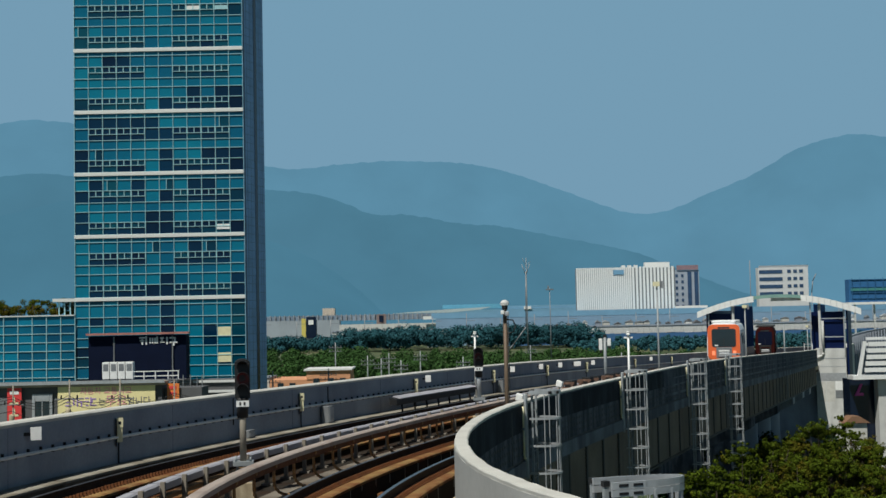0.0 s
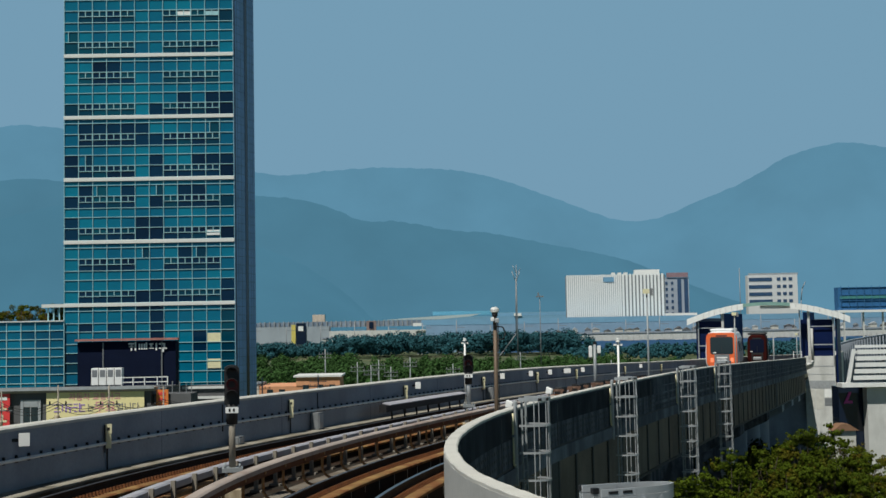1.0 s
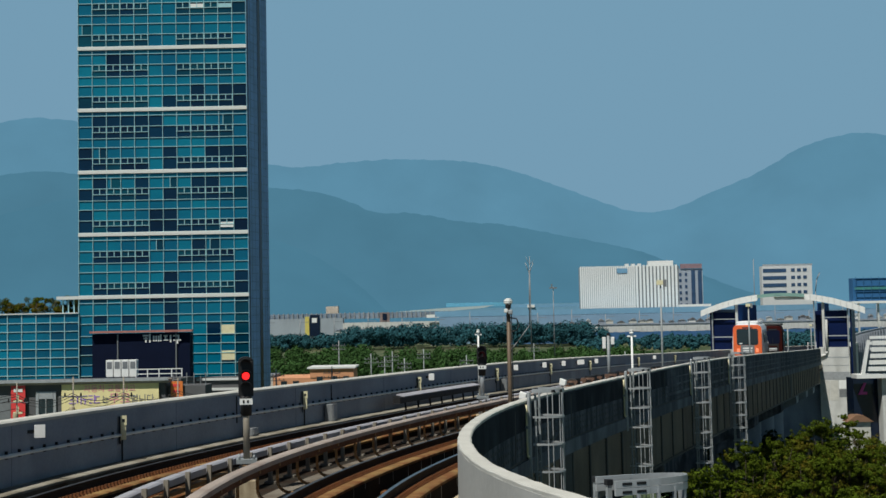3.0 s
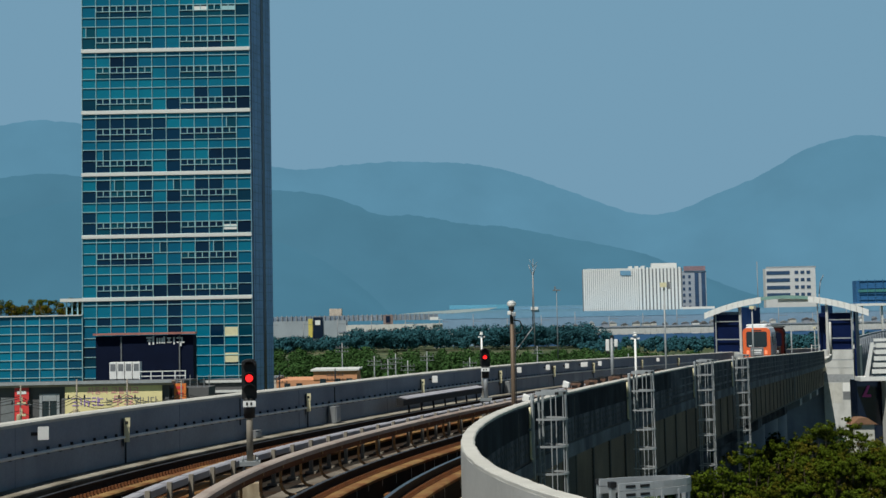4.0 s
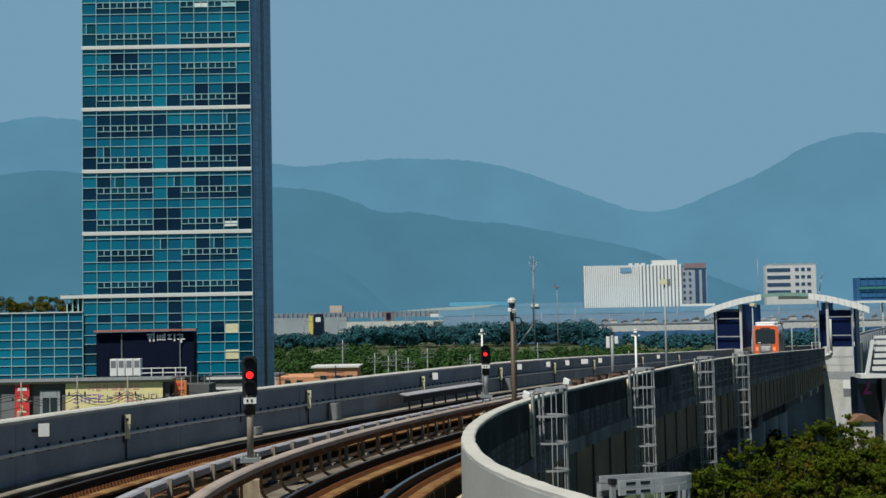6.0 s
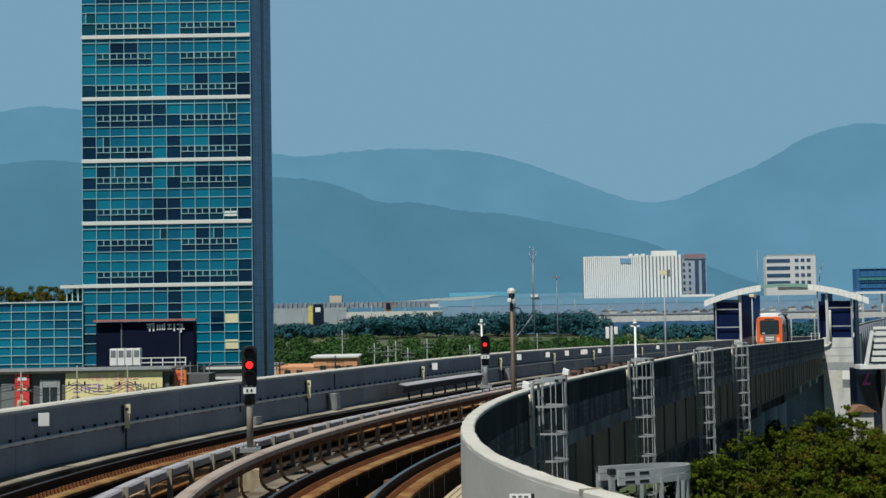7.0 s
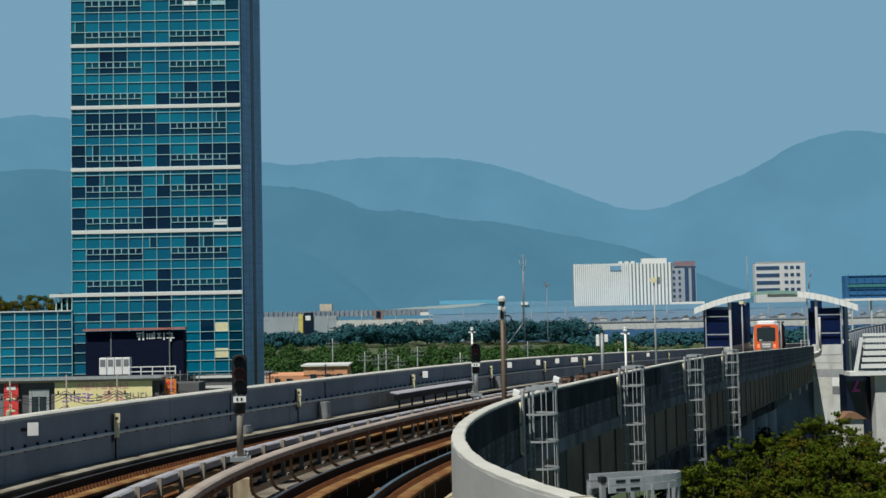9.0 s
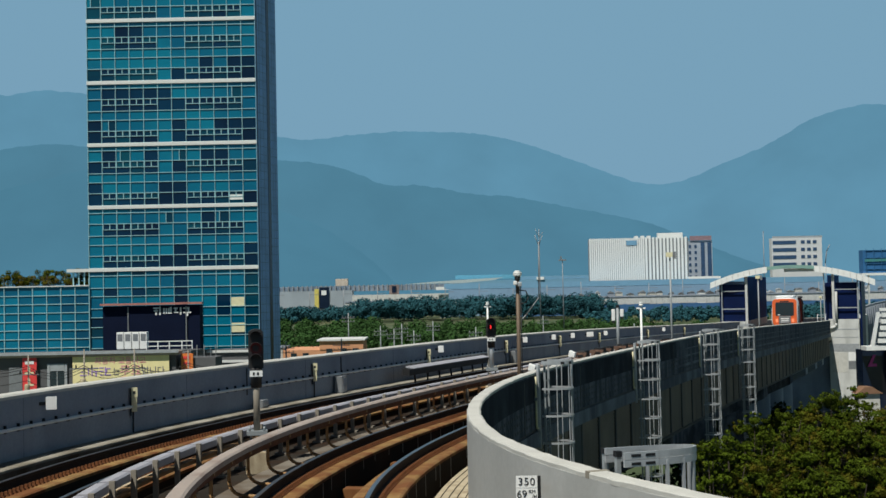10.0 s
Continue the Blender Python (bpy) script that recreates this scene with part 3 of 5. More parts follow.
                box(vents, TX0 + COL * c + w - 0.03, TX0 + COL * c + w + 0.03, TY + 0.03, TY + 0.09, z, z + h)
            else:
                pane(c, z + 0.03, z + h - 0.03, "glass_clear" if dark and i in (3, 7) else "glass_one")
        if i not in (2, 6):
            part("transom", bx(TX0, TX1, TY + 0.02, TY + 0.2, z - 0.03, z + 0.03), "mullion", tower)
        z += h
for c in range(13):
    x = TX0 + COL * c
    part("mullion", bx(x - 0.026, x + 0.026, TY + 0.015, TY + 0.2, 0, 56), "mullion", tower)
z = Z_TOP             # the lowest storeys
low_rows = [0.45, 1.30, 0.90, 1.30, 0.95, 1.05, 1.05, 1.2, 1.2, 1.3, 1.3]
for i, h in enumerate(low_rows):
    z -= h
    for c in range(12):
        pane(c, z + 0.03, z + h - 0.03, "glass_clear" if (c == 6 and i > 0) or rooms.random() < 0.10 else ("glass_vent" if c == 11 or rooms.random() < 0.12 else "glass_one"))
    part("transom", bx(TX0, TX1, TY + 0.02, TY + 0.2, z - 0.03, z + 0.03), "mullion", tower)
for c_, z_, h_, m_ in ((10, 22.72, 0.55, "white"), (8, 46.55, 0.5, "white"), (10, 46.6, 0.45, "mullion"), (10, 11.30, 0.95, "cream"), (10, 8.50, 1.0, "cream"), (10, 6.1, 0.5, "cream")):
    part("panel", bx(TX0 + COL * c_ + 0.06, TX0 + COL * (c_ + 1) - 0.06, TY + 0.07, TY + 0.10, z_, z_ + h_), m_, tower, "pale filled-in pane")
for key, look_of, words in (("glass_one", "glass_many", "upper panes of teal glass"), ("glass_clear", "glass_clear_many", "upper panes before dark rooms"), ("glass_vent", "glass_vent_many", "dark upper vent panes")):
    tagged(part("pane", panes_many[key], look_of, tower, words), kind="stuff")
tagged(part("vent_window", vents, "mullion", tower, "small opening lights with pale frames"), kind="stuff")

# ---------------------------------------------------------------- station
ST = 120.0
SM = on_line(ST)
station = thing("station", "small elevated station with arched white canopy and blue glass", "station")


def arch(o):
    return 6.08 - 1.45 * ((o - 0.6) / 7.15) ** 2


def st(bm, *a):
    box(bm, *a, SM)
    return bm


bm = bmesh.new()
for i in range(28):
    o0, o1 = -6.6 + 14.4 * i / 28, -6.6 + 14.4 * (i + 1) / 28
    if -1.6 < (o0 + o1) / 2 < 2.8:
        continue
    a = [bm.verts.new(SM @ Vector(q)) for q in ((o0 + 0.012, -0.4, arch(o0) - 0.55), (o1 - 0.012, -0.4, arch(o1) - 0.55), (o1 - 0.012, -0.4, arch(o1)), (o0 + 0.012, -0.4, arch(o0)))]
    b = [bm.verts.new(SM @ Vector(q)) for q in ((o0 + 0.012, 0.15, arch(o0) - 0.35), (o1 - 0.012, 0.15, arch(o1) - 0.35), (o1 - 0.012, 0.15, arch(o1)), (o0 + 0.012, 0.15, arch(o0)))]
    for q in ((a[0], a[1], a[2], a[3]), (b[3], b[2], b[1], b[0]), (a[3], a[2], b[2], b[3]), (a[1], a[0], b[0], b[1]), (a[0], a[3], b[3], b[0]), (a[2], a[1], b[1], b[2])):
        bm.faces.new(q)
part("canopy", bm, "white", station, "white panelled arched canopy")
bm = bmesh.new()
for i in range(8):
    o0, o1 = -1.62 + 4.4 * i / 8, -1.62 + 4.4 * (i + 1) / 8
    prism(bm, [(o0, arch(o0) - 0.32), (o1, arch(o1) - 0.32), (o1, arch(o1) - 0.02), (o0, arch(o0) - 0.02)], -0.35, 0.1, SM)
part("canopy_beam", bm, mat("green glass edge", (0.20, 0.34, 0.30), 0.4), station, "greenish beam across the open middle")
part("canopy_panel", st(bmesh.new(), 0.0, 2.9, 0.102, 0.24, 5.45, 5.74), "white", station)
for o0, o1, y in ((-5.6, -3.45, 0.3), (3.42, 4.05, 1.2), (4.4, 6.25, 0.3)):
    part("glass_screen", st(bmesh.new(), o0, o1, y, y + 0.08, 1.0, 4.4 if abs(o0) > 3 else 4.9), "bluepanel", station, "dark blue glass screen").visible_shadow = False
for o, w in ((-5.62, 0.1), (-3.4, 0.22), (3.42, 0.1), (4.2, 0.22), (6.3, 0.14)):
    part("column", st(bmesh.new(), o - w / 2, o + w / 2, 0.0, 0.25, 0.2, arch(o) - 0.5), "concrete_pale" if w > 0.2 else "galv", station, bevel=0.02)
for o0, o1 in ((-5.6, -3.5), (4.3, 6.3)):
    part("rail_bar", st(bmesh.new(), o0, o1, 0.02, 0.1, 2.1, 2.2), "galv", station)
    part("rail_bar", st(bmesh.new(), o0, o1, 0.02, 0.1, 3.75, 3.83), "galv", station)
part("platform_screen", st(bmesh.new(), -3.62, -3.56, 0.4, 17, 1.0, 5.1), "screen_blue", station, "blue glass platform screen").visible_shadow = False
part("platform_screen", st(bmesh.new(), 3.62, 3.68, 1.4, 17, 1.12, 5.1), "screen_blue", station, "blue glass platform screen").visible_shadow = False
part("under_wall", st(bmesh.new(), -6.4, 3.74, 0.6, 0.9, -9.4, -2.0), "concrete", station, "grey wall below the tracks")
part("platform", st(bmesh.new(), -5.7, -3.55, 0.0, 17, 0.35, 1.0), "concrete_pale", station, "pale concrete platform")
part("platform", st(bmesh.new(), 3.75, 6.35, 0.0, 17, -7.6, 1.12), "concrete_pale", station, "pale concrete end wall and platform")
for o0, o1, h0, h1, m_ in ((3.80, 6.30, -1.75, -1.05, "galv"), (5.35, 6.28, -2.55, -1.8, "white"), (5.35, 6.28, -3.3, -2.6, "galv_dark"), (3.95, 4.55, -3.6, -1.85, "coping"), (4.62, 5.28, -3.6, -1.85, "coping"), (3.8, 6.3, 0.2, 0.28, "galv"), (3.8, 6.3, -0.5, -0.46, "galv")):
    part("wall_panel", st(bmesh.new(), o0, o1, -0.012, -0.001, h0, h1), m_, station, "flat wall panel")
part("side_wall", st(bmesh.new(), -5.85, -5.72, 0.2, 17, 0.4, 4.7), "bluepanel", station, "blue glass side wall").visible_shadow = False
part("side_wall", st(bmesh.new(), 6.45, 6.6, 0.2, 7, -7.4, 4.5), "bluepanel", station, "dark side wall")

# ---------------------------------------------------------------- train


def rounded(x0, x1, z0, z1, r, n=5):
    """A rectangle in x, z with rounded corners."""
    pts = []
    for cx, cz, a0 in ((x1 - r, z0 + r, -90), (x1 - r, z1 - r, 0), (x0 + r, z1 - r, 90), (x0 + r, z0 + r, 180)):
        pts += [(cx + r * math.cos(radians(a0 + 90 * i / n)), cz + r * math.sin(radians(a0 + 90 * i / n))) for i in range(n + 1)]
    return pts


def plate(outline, y0, y1):
    bm = bmesh.new()
    prism(bm, outline, y0, y1)
    return bm


# dull: shade is put into the colours of paint, windscreen and roof units
def train(paint, label, dull=False, wide=1.0):
    t = thing("train", label, "train")
    prof = [(-1.22, 0.35), (1.22, 0.35), (1.33, 0.75), (1.33, 1.6), (1.25, 2.7), (1.08, 3.12), (0.75, 3.3), (-0.75, 3.3), (-1.08, 3.12), (-1.25, 2.7), (-1.33, 1.6), (-1.33, 0.75)]
    prof = [(x * wide, z) for x, z in prof]
    bm = bmesh.new()
    prism(bm, prof, 0.18, 9.5)
    body = part("body", bm, "trainwhite" if not dull else paint, t, bevel=0.05)
    bm = bmesh.new()      # front mask with a tapered face
    a = [bm.verts.new((x * 0.97, 0.2, z)) for x, z in prof]
    b = [bm.verts.new((x * 0.86, -0.18, 0.42 + (z - 0.35) * 0.95)) for x, z in prof]
    bm.faces.new(b)
    for i in range(len(a)):
        j = (i + 1) % len(a)
        bm.faces.new((a[j], a[i], b[i], b[j]))
    front = part("front", bm, paint if dull else "trainwhite", t, "end in shade-darkened red" if dull else "white end with rounded corners", bevel=0.04)
    part("mask", plate(rounded(-1.23 * wide, 1.23 * wide, 0.42, 3.18, 0.40), -0.212, -0.16), paint, front, "orange mask" if not dull else "", bevel=0.02)
    part("windscreen", plate(rounded(-0.92 * wide, 0.92 * wide, 1.42, 2.84, 0.18), -0.232, -0.185), "sign_black" if dull else "carglass", front, "dark windscreen", bevel=0.01)
    part("wiper", bx(-0.02, 0.02, -0.25, -0.234, 1.45, 2.1), "black", front)
    part("destination_board", bx(-0.45, 0.45, -0.222, -0.19, 2.86, 2.98), "carglass", front, bevel=0.02)
    part("window_label", bx(-0.70, -0.45, -0.238, -0.233, 1.5, 1.6), "white", front)
    part("lower_panel", bx(-0.60, 0.60, -0.228, -0.185, 0.56, 1.40), "galv_dark" if not dull else "black", front, "dark grey lower panel", bevel=0.03)
    part("lettering_bar", bx(-0.42, 0.42, -0.236, -0.230, 1.08, 1.2), "white" if not dull else "red_shaded", front, "white lettering bar")
    part("coupler_cover", bx(-0.42, 0.42, -0.34, -0.2, 0.66, 0.98), "galv", front, bevel=0.05)
    for e in (-1, 1):
        part("tail_light", bx(e * 0.80 - 0.12, e * 0.80 + 0.12, -0.225, -0.185, 0.78, 1.12), "red_shaded" if dull else glow("tail light", (0.9, 0.25, 0.12), 0.6), front, "round tail light", bevel=0.05)
        for k in range(3):
            part("side_window", bx(e * 1.30 * wide - 0.035, e * 1.30 * wide + 0.035, 1.3 + 2.75 * k, 2.9 + 2.75 * k, 1.55, 2.45), "carglass", body, "dark side window")
        for k in range(2):
            part("door", bx(e * 1.325 * wide - 0.02, e * 1.325 * wide + 0.02, 3.0 + 2.75 * k, 3.95 + 2.75 * k, 0.5, 2.5), "galv", body, "sliding door")
        part("skirt", bx(e * 1.18 * wide - 0.04, e * 1.18 * wide + 0.04, 0.5, 9.2, 0.12, 0.42), "galv_dark", t)
    part("rooftop_unit", bx(-0.95, 0.95, 0.35, 3.2, 3.28, 3.50), "trainwhite" if not dull else "black", t, "" if dull else "white rooftop unit", bevel=0.1)
    part("rooftop_unit", bx(-0.95, 0.95, 5.6, 8.6, 3.28, 3.48), "trainwhite" if not dull else "black", t, "" if dull else "white rooftop unit", bevel=0.1)
    for y in (1.8, 7.7):
        for e in (-1, 1):
            w = bmesh.new()
            tube(w, (e * 0.66, y, 0.36), (e * 0.78, y, 0.36), 0.36, n=16)
            part("wheel", w, "rust", t)
    return t


train_one = train("orange", "white train carriage with an orange end and dark windscreen")
train_two = train("red_shaded", "train carriage at the platform, shade put into its dark red paint", True, 0.78)
train_two["category"] = "train"
RUN_ONE = [(0, 102.5), (0.5, 105.4), (1, 107.8), (1.5, 109.8), (2, 111.7), (2.5, 113.8), (3.25, 117.2), (4, 120.2), (4.5, 121.8), (5, 123.1), (5.5, 124.7), (6.25, 127.5),
           (7, 130.0), (7.5, 131.4), (8, 132.8), (8.5, 134.1), (9, 135.2), (9.5, 136.0), (10, 136.8)]
RUN_TWO = [(0, 139, -2.97), (2.5, 139.3, -2.56), (4, 139.8, -2.84), (5, 140.6, -3.07), (5.5, 139.7, -3.22), (6.25, 140.0, -2.88), (7, 141.5, -2.76), (8, 144.3, -2.79), (9, 146.7, -2.82), (10, 148.3, -2.85)]

# ---------------------------------------------------------------- along the line
FOOT = -0.36


def facing(s, o, h):
    """A pose on the line, turned to look back along the track at the platform."""
    p = line(s, o, h)[0]
    return Matrix.Translation(p) @ Matrix.Rotation(-math.atan2(p.x, p.y), 4, "Z")


parapet_marks = [22.0, 43.1, 52.6, 56.8, 60.0, 62.9, 63.5, 66.4, 82.0]
for s in parapet_marks:
    mk = thing("marker_plate", "square white marker plate fixed to the parapet", "marker plate", "parapet marker plates", at=facing(s, -4.10, 0.78))
    part("plate", bx(0.06, 0.245, -0.12, -0.105, -0.11, 0.12), "white", mk, bevel=0.003)
    part("bracket", bx(-0.06, 0.20, -0.103, -0.085, -0.03, 0.03), "black", mk, "black bracket")
for s in (25.1, 33.8, 42.2, 50.4, 58.1, 65.4, 77.4, 90.0):
    c = thing("cable_box", "cream cable box with a pipe on the parapet", "cable box", "parapet cable boxes", at=facing(s, -4.10, 0.55))
    bb = part("box_body", bx(0.02, 0.13, -0.06, 0.06, -0.22, 0.26), "cream", c, bevel=0.01)
    part("box_lid", bx(0.01, 0.14, -0.075, -0.062, 0.08, 0.27), "cream", bb)
    b = bmesh.new()
    tube(b, (0.05, 0, -0.22), (0.05, 0, -0.75), 0.018)
    part("drop_pipe", b, "black", c, "black drop pipe")
    part("label_plate", bx(0.05, 0.10, -0.08, -0.076, 0.14, 0.2), "black", bb)
    # Black strip stands for the box's shadow on the parapet.
    part("back_plate", bx(-0.005, 0.018, -0.09, 0.09, -0.3, 0.25), "black", c)
conduit = thing("conduit", "grey cable conduit clipped along the parapet", "conduit", kind="structure")
part("pipe", sweep(bmesh.new(), [(-4.060 + 0.034 * math.cos(a), 0.43 + 0.034 * math.sin(a)) for a in (0, 1.05, 2.09, 3.14, 4.19, 5.24)], 4, 110, 0.5), "white", conduit)
cl = None
for i in range(150):
    m = on_line(14 + 0.40 * i, -4.10, 0.43)
    if cl is None:
        cl = part("clip", bx(0, 0.05, -0.012, 0.012, -0.05, 0.085), "black", conduit, "black clip", at=m)
    else:
        ob = new("clip", cl.data)
        ob.parent, ob.matrix_basis = conduit, m
for s in (30.6, 35.2, 51.0):
    jb = thing("junction_box", "grey steel junction box standing against the parapet", "junction box", at=on_line(s, -3.92, 0))
    cab = part("cabinet", bx(-0.12, 0.12, -0.16, 0.16, -0.09, 0.38 if s > 34 else 0.1), "galv_dark", jb, bevel=0.01)
    part("door", bx(0.121, 0.135, -0.13, 0.13, -0.05, 0.34 if s > 34 else 0.06), "galv", cab)
    part("foot", bx(-0.11, 0.11, -0.15, 0.15, -0.1 if s > 34 else -0.1, -0.09), "galv_dark", jb)

# conductor rail with a dark cover beyond the farther track
ramp = thing("conductor_rail", "conductor rail with grey cover and black supports by the parapet", "conductor rail", "conductor rails", "structure")
part("cover", sweep(bmesh.new(), [(-3.52, 0.40), (-3.24, 0.345), (-3.24, 0.37), (-3.52, 0.43)], 39.0, 46.2, 0.5), "lavender", ramp)
part("cover_end", sweep(bmesh.new(), [(-3.50, 0.16), (-3.26, 0.16), (-3.26, 0.343), (-3.50, 0.392)], 38.7, 46, 0.5), "black", ramp, "black end cover")
for i in range(8):
    b = bmesh.new()
    pipe(b, [(-0.02, 0, 0.3), (0.12, 0, 0.16), (0.14, 0, -0.05), (0.04, 0, -0.24)], 0.03)
    part("support", b, "black", ramp, "black curved support", at=on_line(39.2 + 1.05 * i, -3.42))


def lens_mesh(r):
    """A lamp disc: red glowing glass in front, black behind; turning stands for switching."""
    b = bmesh.new()
    tube(b, (0, -0.008, 0), (0, 0.008, 0), r, n=24)
    me = bpy.data.meshes.new("lens")
    b.faces.ensure_lookup_table()
    bmesh.ops.recalc_face_normals(b, faces=b.faces)
    for f in b.faces:
        f.material_index = 0 if f.normal.y < -0.5 else 1
    b.to_mesh(me)
    b.free()
    me.materials.append(M_RED)
    me.materials.append(M["black"])
    return me


M_RED = glow("red signal light", (1.0, 0.02, 0.02), 1.6)


def signal(s, o, foot, head0, head1, w, label):
    sg = thing("railway_signal", label, "railway signal", "railway signals")
    p, t = line(s, o)
    face = math.atan2(p.x, p.y)                   # it looks towards the platform
    sg.matrix_basis = Matrix.Translation(p) @ Matrix.Rotation(-face, 4, "Z")
    b = bmesh.new()
    tube(b, (0, 0, foot), (0, 0, head0 - 0.02), w * 0.22, n=14)
    part("pole", b, "galv" if s > 30 else "polebrown", sg, "grey steel pole")
    b = bmesh.new()
    box(b, -0.17, 0.17, -0.17, 0.17, foot - 0.04, foot + 0.03)
    for x in (-0.12, 0.12):
        for y in (-0.12, 0.12):
            tube(b, (x, y, foot + 0.03), (x, y, foot + 0.10), 0.018, n=6)
    part("base_plate", b, "postgrey", sg, "bolted steel base plate")
    part("footing", bx(-0.19, 0.19, -0.19, 0.19, FOOT, 0.02), "tan", sg, "tan concrete footing block", bevel=0.02)
    for x in (-0.1, 0.1):
        for y in (-0.1, 0.1):
            part("anchor_bolt", bx(x - 0.02, x + 0.02, y - 0.02, y + 0.02, 0.02, foot - 0.04), "galv_dark", sg)
    b = bmesh.new()
    box(b, -w / 2, w / 2, -0.02, 0.16, head0, head1 - w * 0.3)
    prism(b, [(w / 2 * math.cos(a), head1 - w * 0.3 + w * 0.3 * math.sin(a)) for a in [i * math.pi / 10 for i in range(11)]], -0.02, 0.16)
    head = part("head", b, "black", sg, "black signal head with a domed top", bevel=0.008)
    mid_z = head0 + (head1 - head0) * 0.52
    for k in (-1, 0, 1):
        b = bmesh.new()
        n, r, zc = 12, w * 0.40, mid_z + k * (head1 - head0) * 0.29
        ring = [[b.verts.new((rr * math.cos(a), y, zc + rr * math.sin(a))) for a in [math.pi * (0.02 + 0.96 * i / n) for i in range(n + 1)]] for rr, y in ((r, -0.02), (r, -0.17), (r - 0.008, -0.17), (r - 0.008, -0.02))]
        for q in range(3):
            for i in range(n):
                b.faces.new((ring[q][i], ring[q][i + 1], ring[q + 1][i + 1], ring[q + 1][i]))
        part("visor", b, "black", head, "black visor")
    plate = part("name_plate", bx(-w * 0.42, w * 0.42, -0.125, -0.115, head0 - 0.13, head0 - 0.03), "white", sg, "small white plate with dark bars")
    for x in (-0.04, 0.03):
        part("plate_mark", bx(x - 0.015, x + 0.015, -0.131, -0.127, head0 - 0.105, head0 - 0.055), "black", plate)
    b = bmesh.new()
    tube(b, (0, 0.02, head0 - 0.32), (0, 0.02, head0 + 0.01), w * 0.36, w * 0.40, n=14)
    part("neck", b, "black", sg, "black cable neck")
    lens = new("lens", lens_mesh(w * (0.25 if s < 30 else 0.2)))
    lens.parent = sg
    lens["label"] = "red lamp lens"
    lens.matrix_basis = Matrix.Translation((0, -0.10, mid_z))
    lens["z"] = mid_z
    return sg, lens, mid_z


sig_one, lens_one, lens_one_z = signal(21.5, 0.06, 0.33, 1.39, 2.05, 0.25, "black railway signal on a pale pole with a red lamp")
sig_two, lens_two, lens_two_z = signal(36.7, 0.09, 0.50, 1.42, 1.93, 0.28, "black railway signal on a grey pole with a red lamp")


def ladder(s, low, k_size=1.0, drop=0.0):
    """Caged access ladder on the outer side of the parapet."""
    ld = thing("caged_ladder", "galvanised steel caged access ladder outside the parapet", "ladder", "caged ladders", at=on_line(s, 4.26))
    near = drop > 0
    out = 0.24 if near else 0.10
    half = 0.20 if near else 0.34
    for e in ((0.0, 0.22) if near else (-0.20, 0.20)):
        sr = part("stringer", bx(-0.05, -0.01, e - 0.02, e + 0.02, low, 1.17) if near else bx(0.02, 0.06, e - 0.02, e + 0.02, low, 1.25), "postgrey", ld)
        if near:
            part("post_cap", bx(-0.057, -0.003, e - 0.027, e + 0.027, 1.14, 1.185), "black", sr, "black cap")
    for i in range(int((1.1 - low) / 0.26)):
        b = bmesh.new()
        tube(b, (-0.03 if near else 0.045, 0.0 if near else -0.22, low + 0.15 + 0.26 * i), (-0.03 if near else 0.045, 0.22, low + 0.15 + 0.26 * i), 0.009, n=6)
        part("rung", b, "galv_dark", ld)

    def arc(k, n=14, r=half):
        a = math.pi * k / n
        return out + 0.52 * k_size * math.sin(a), -r * k_size * math.cos(a)
    z = 1.27 - drop
    k = 0
    while z > low + 0.3:
        b = bmesh.new()
        hh = (0.045 if near else 0.065) if k in (0, 0.5) else 0.03
        prev = None
        for i in range(15):
            x, y = arc(i)
            cur = [b.verts.new(v) for v in ((x, y, z - hh), (x, y, z + 0.01), (x * 1.03 + 0.008, y * 1.04, z + 0.01), (x * 1.03 + 0.008, y * 1.04, z - hh))]
            if prev:
                for q in range(4):
                    b.faces.new((prev[q], prev[(q + 1) % 4], cur[(q + 1) % 4], cur[q]))
            prev = cur
        for e in (-half, half):
            box(b, -0.06 if near else 0.0, out + 0.01, e * k_size - 0.012, e * k_size + 0.012, z - hh, z + 0.01)
        part("hoop", b, "galv", ld)
        if k == 0:
            for i in (() if near else (3, 5, 9)):
                (xa, ya), (xb, yb) = arc(i - 0.4), arc(i + 0.4)
                for zz in (1.225 - drop, 1.25 - drop):
                    sb = bmesh.new()
                    pipe(sb, [(xa * 1.03 + 0.012, ya * 1.05, zz), (xb * 1.03 + 0.012, yb * 1.05, zz)], 0.012, 4)
                    part("slot", sb, "black", ld, "dark slot")
        if k == 0 and near:
            for x0 in (0.0, 0.13):
                for zz in (z - 0.016, z - 0.082):
                    part("slot", bx(x0, x0 + 0.085, -half * k_size - 0.016, -half * k_size - 0.011, zz - 0.011, zz + 0.011), "black", ld, "dark slot")
        z, k = (z - 0.062, 0.5) if near and k == 0 else (z - 0.52, int(k) + 1)
    for i in ((1, 3, 5, 6, 8, 9, 11, 13) if near else (2, 5, 7, 9, 12)):
        x, y = arc(i)
        part("cage_bar", bx(x - 0.012, x + 0.004, y - 0.018, y + 0.018, low + 0.35, 1.2 - drop), "galv", ld)
    for e in (() if near else (-0.40, -0.29)):
        part("side_post", bx(-0.08, -0.03, e - 0.025, e + 0.025, -0.05 if e < -0.35 else -0.4, 1.22), "galv", ld, bevel=0.008)
    b = bmesh.new()
    pipe(b, [(-0.06, -0.60, 1.0), (-0.06, -0.60, 0.62), (-0.06, -0.58, 0.58), (-0.06, -0.57, 0.12), (-0.06, -0.54, 0.02), (-0.06, -0.36, 0.0)], 0.02, 6)
    part("drain_pipe", b, "cream", ld, "cream bent pipe")
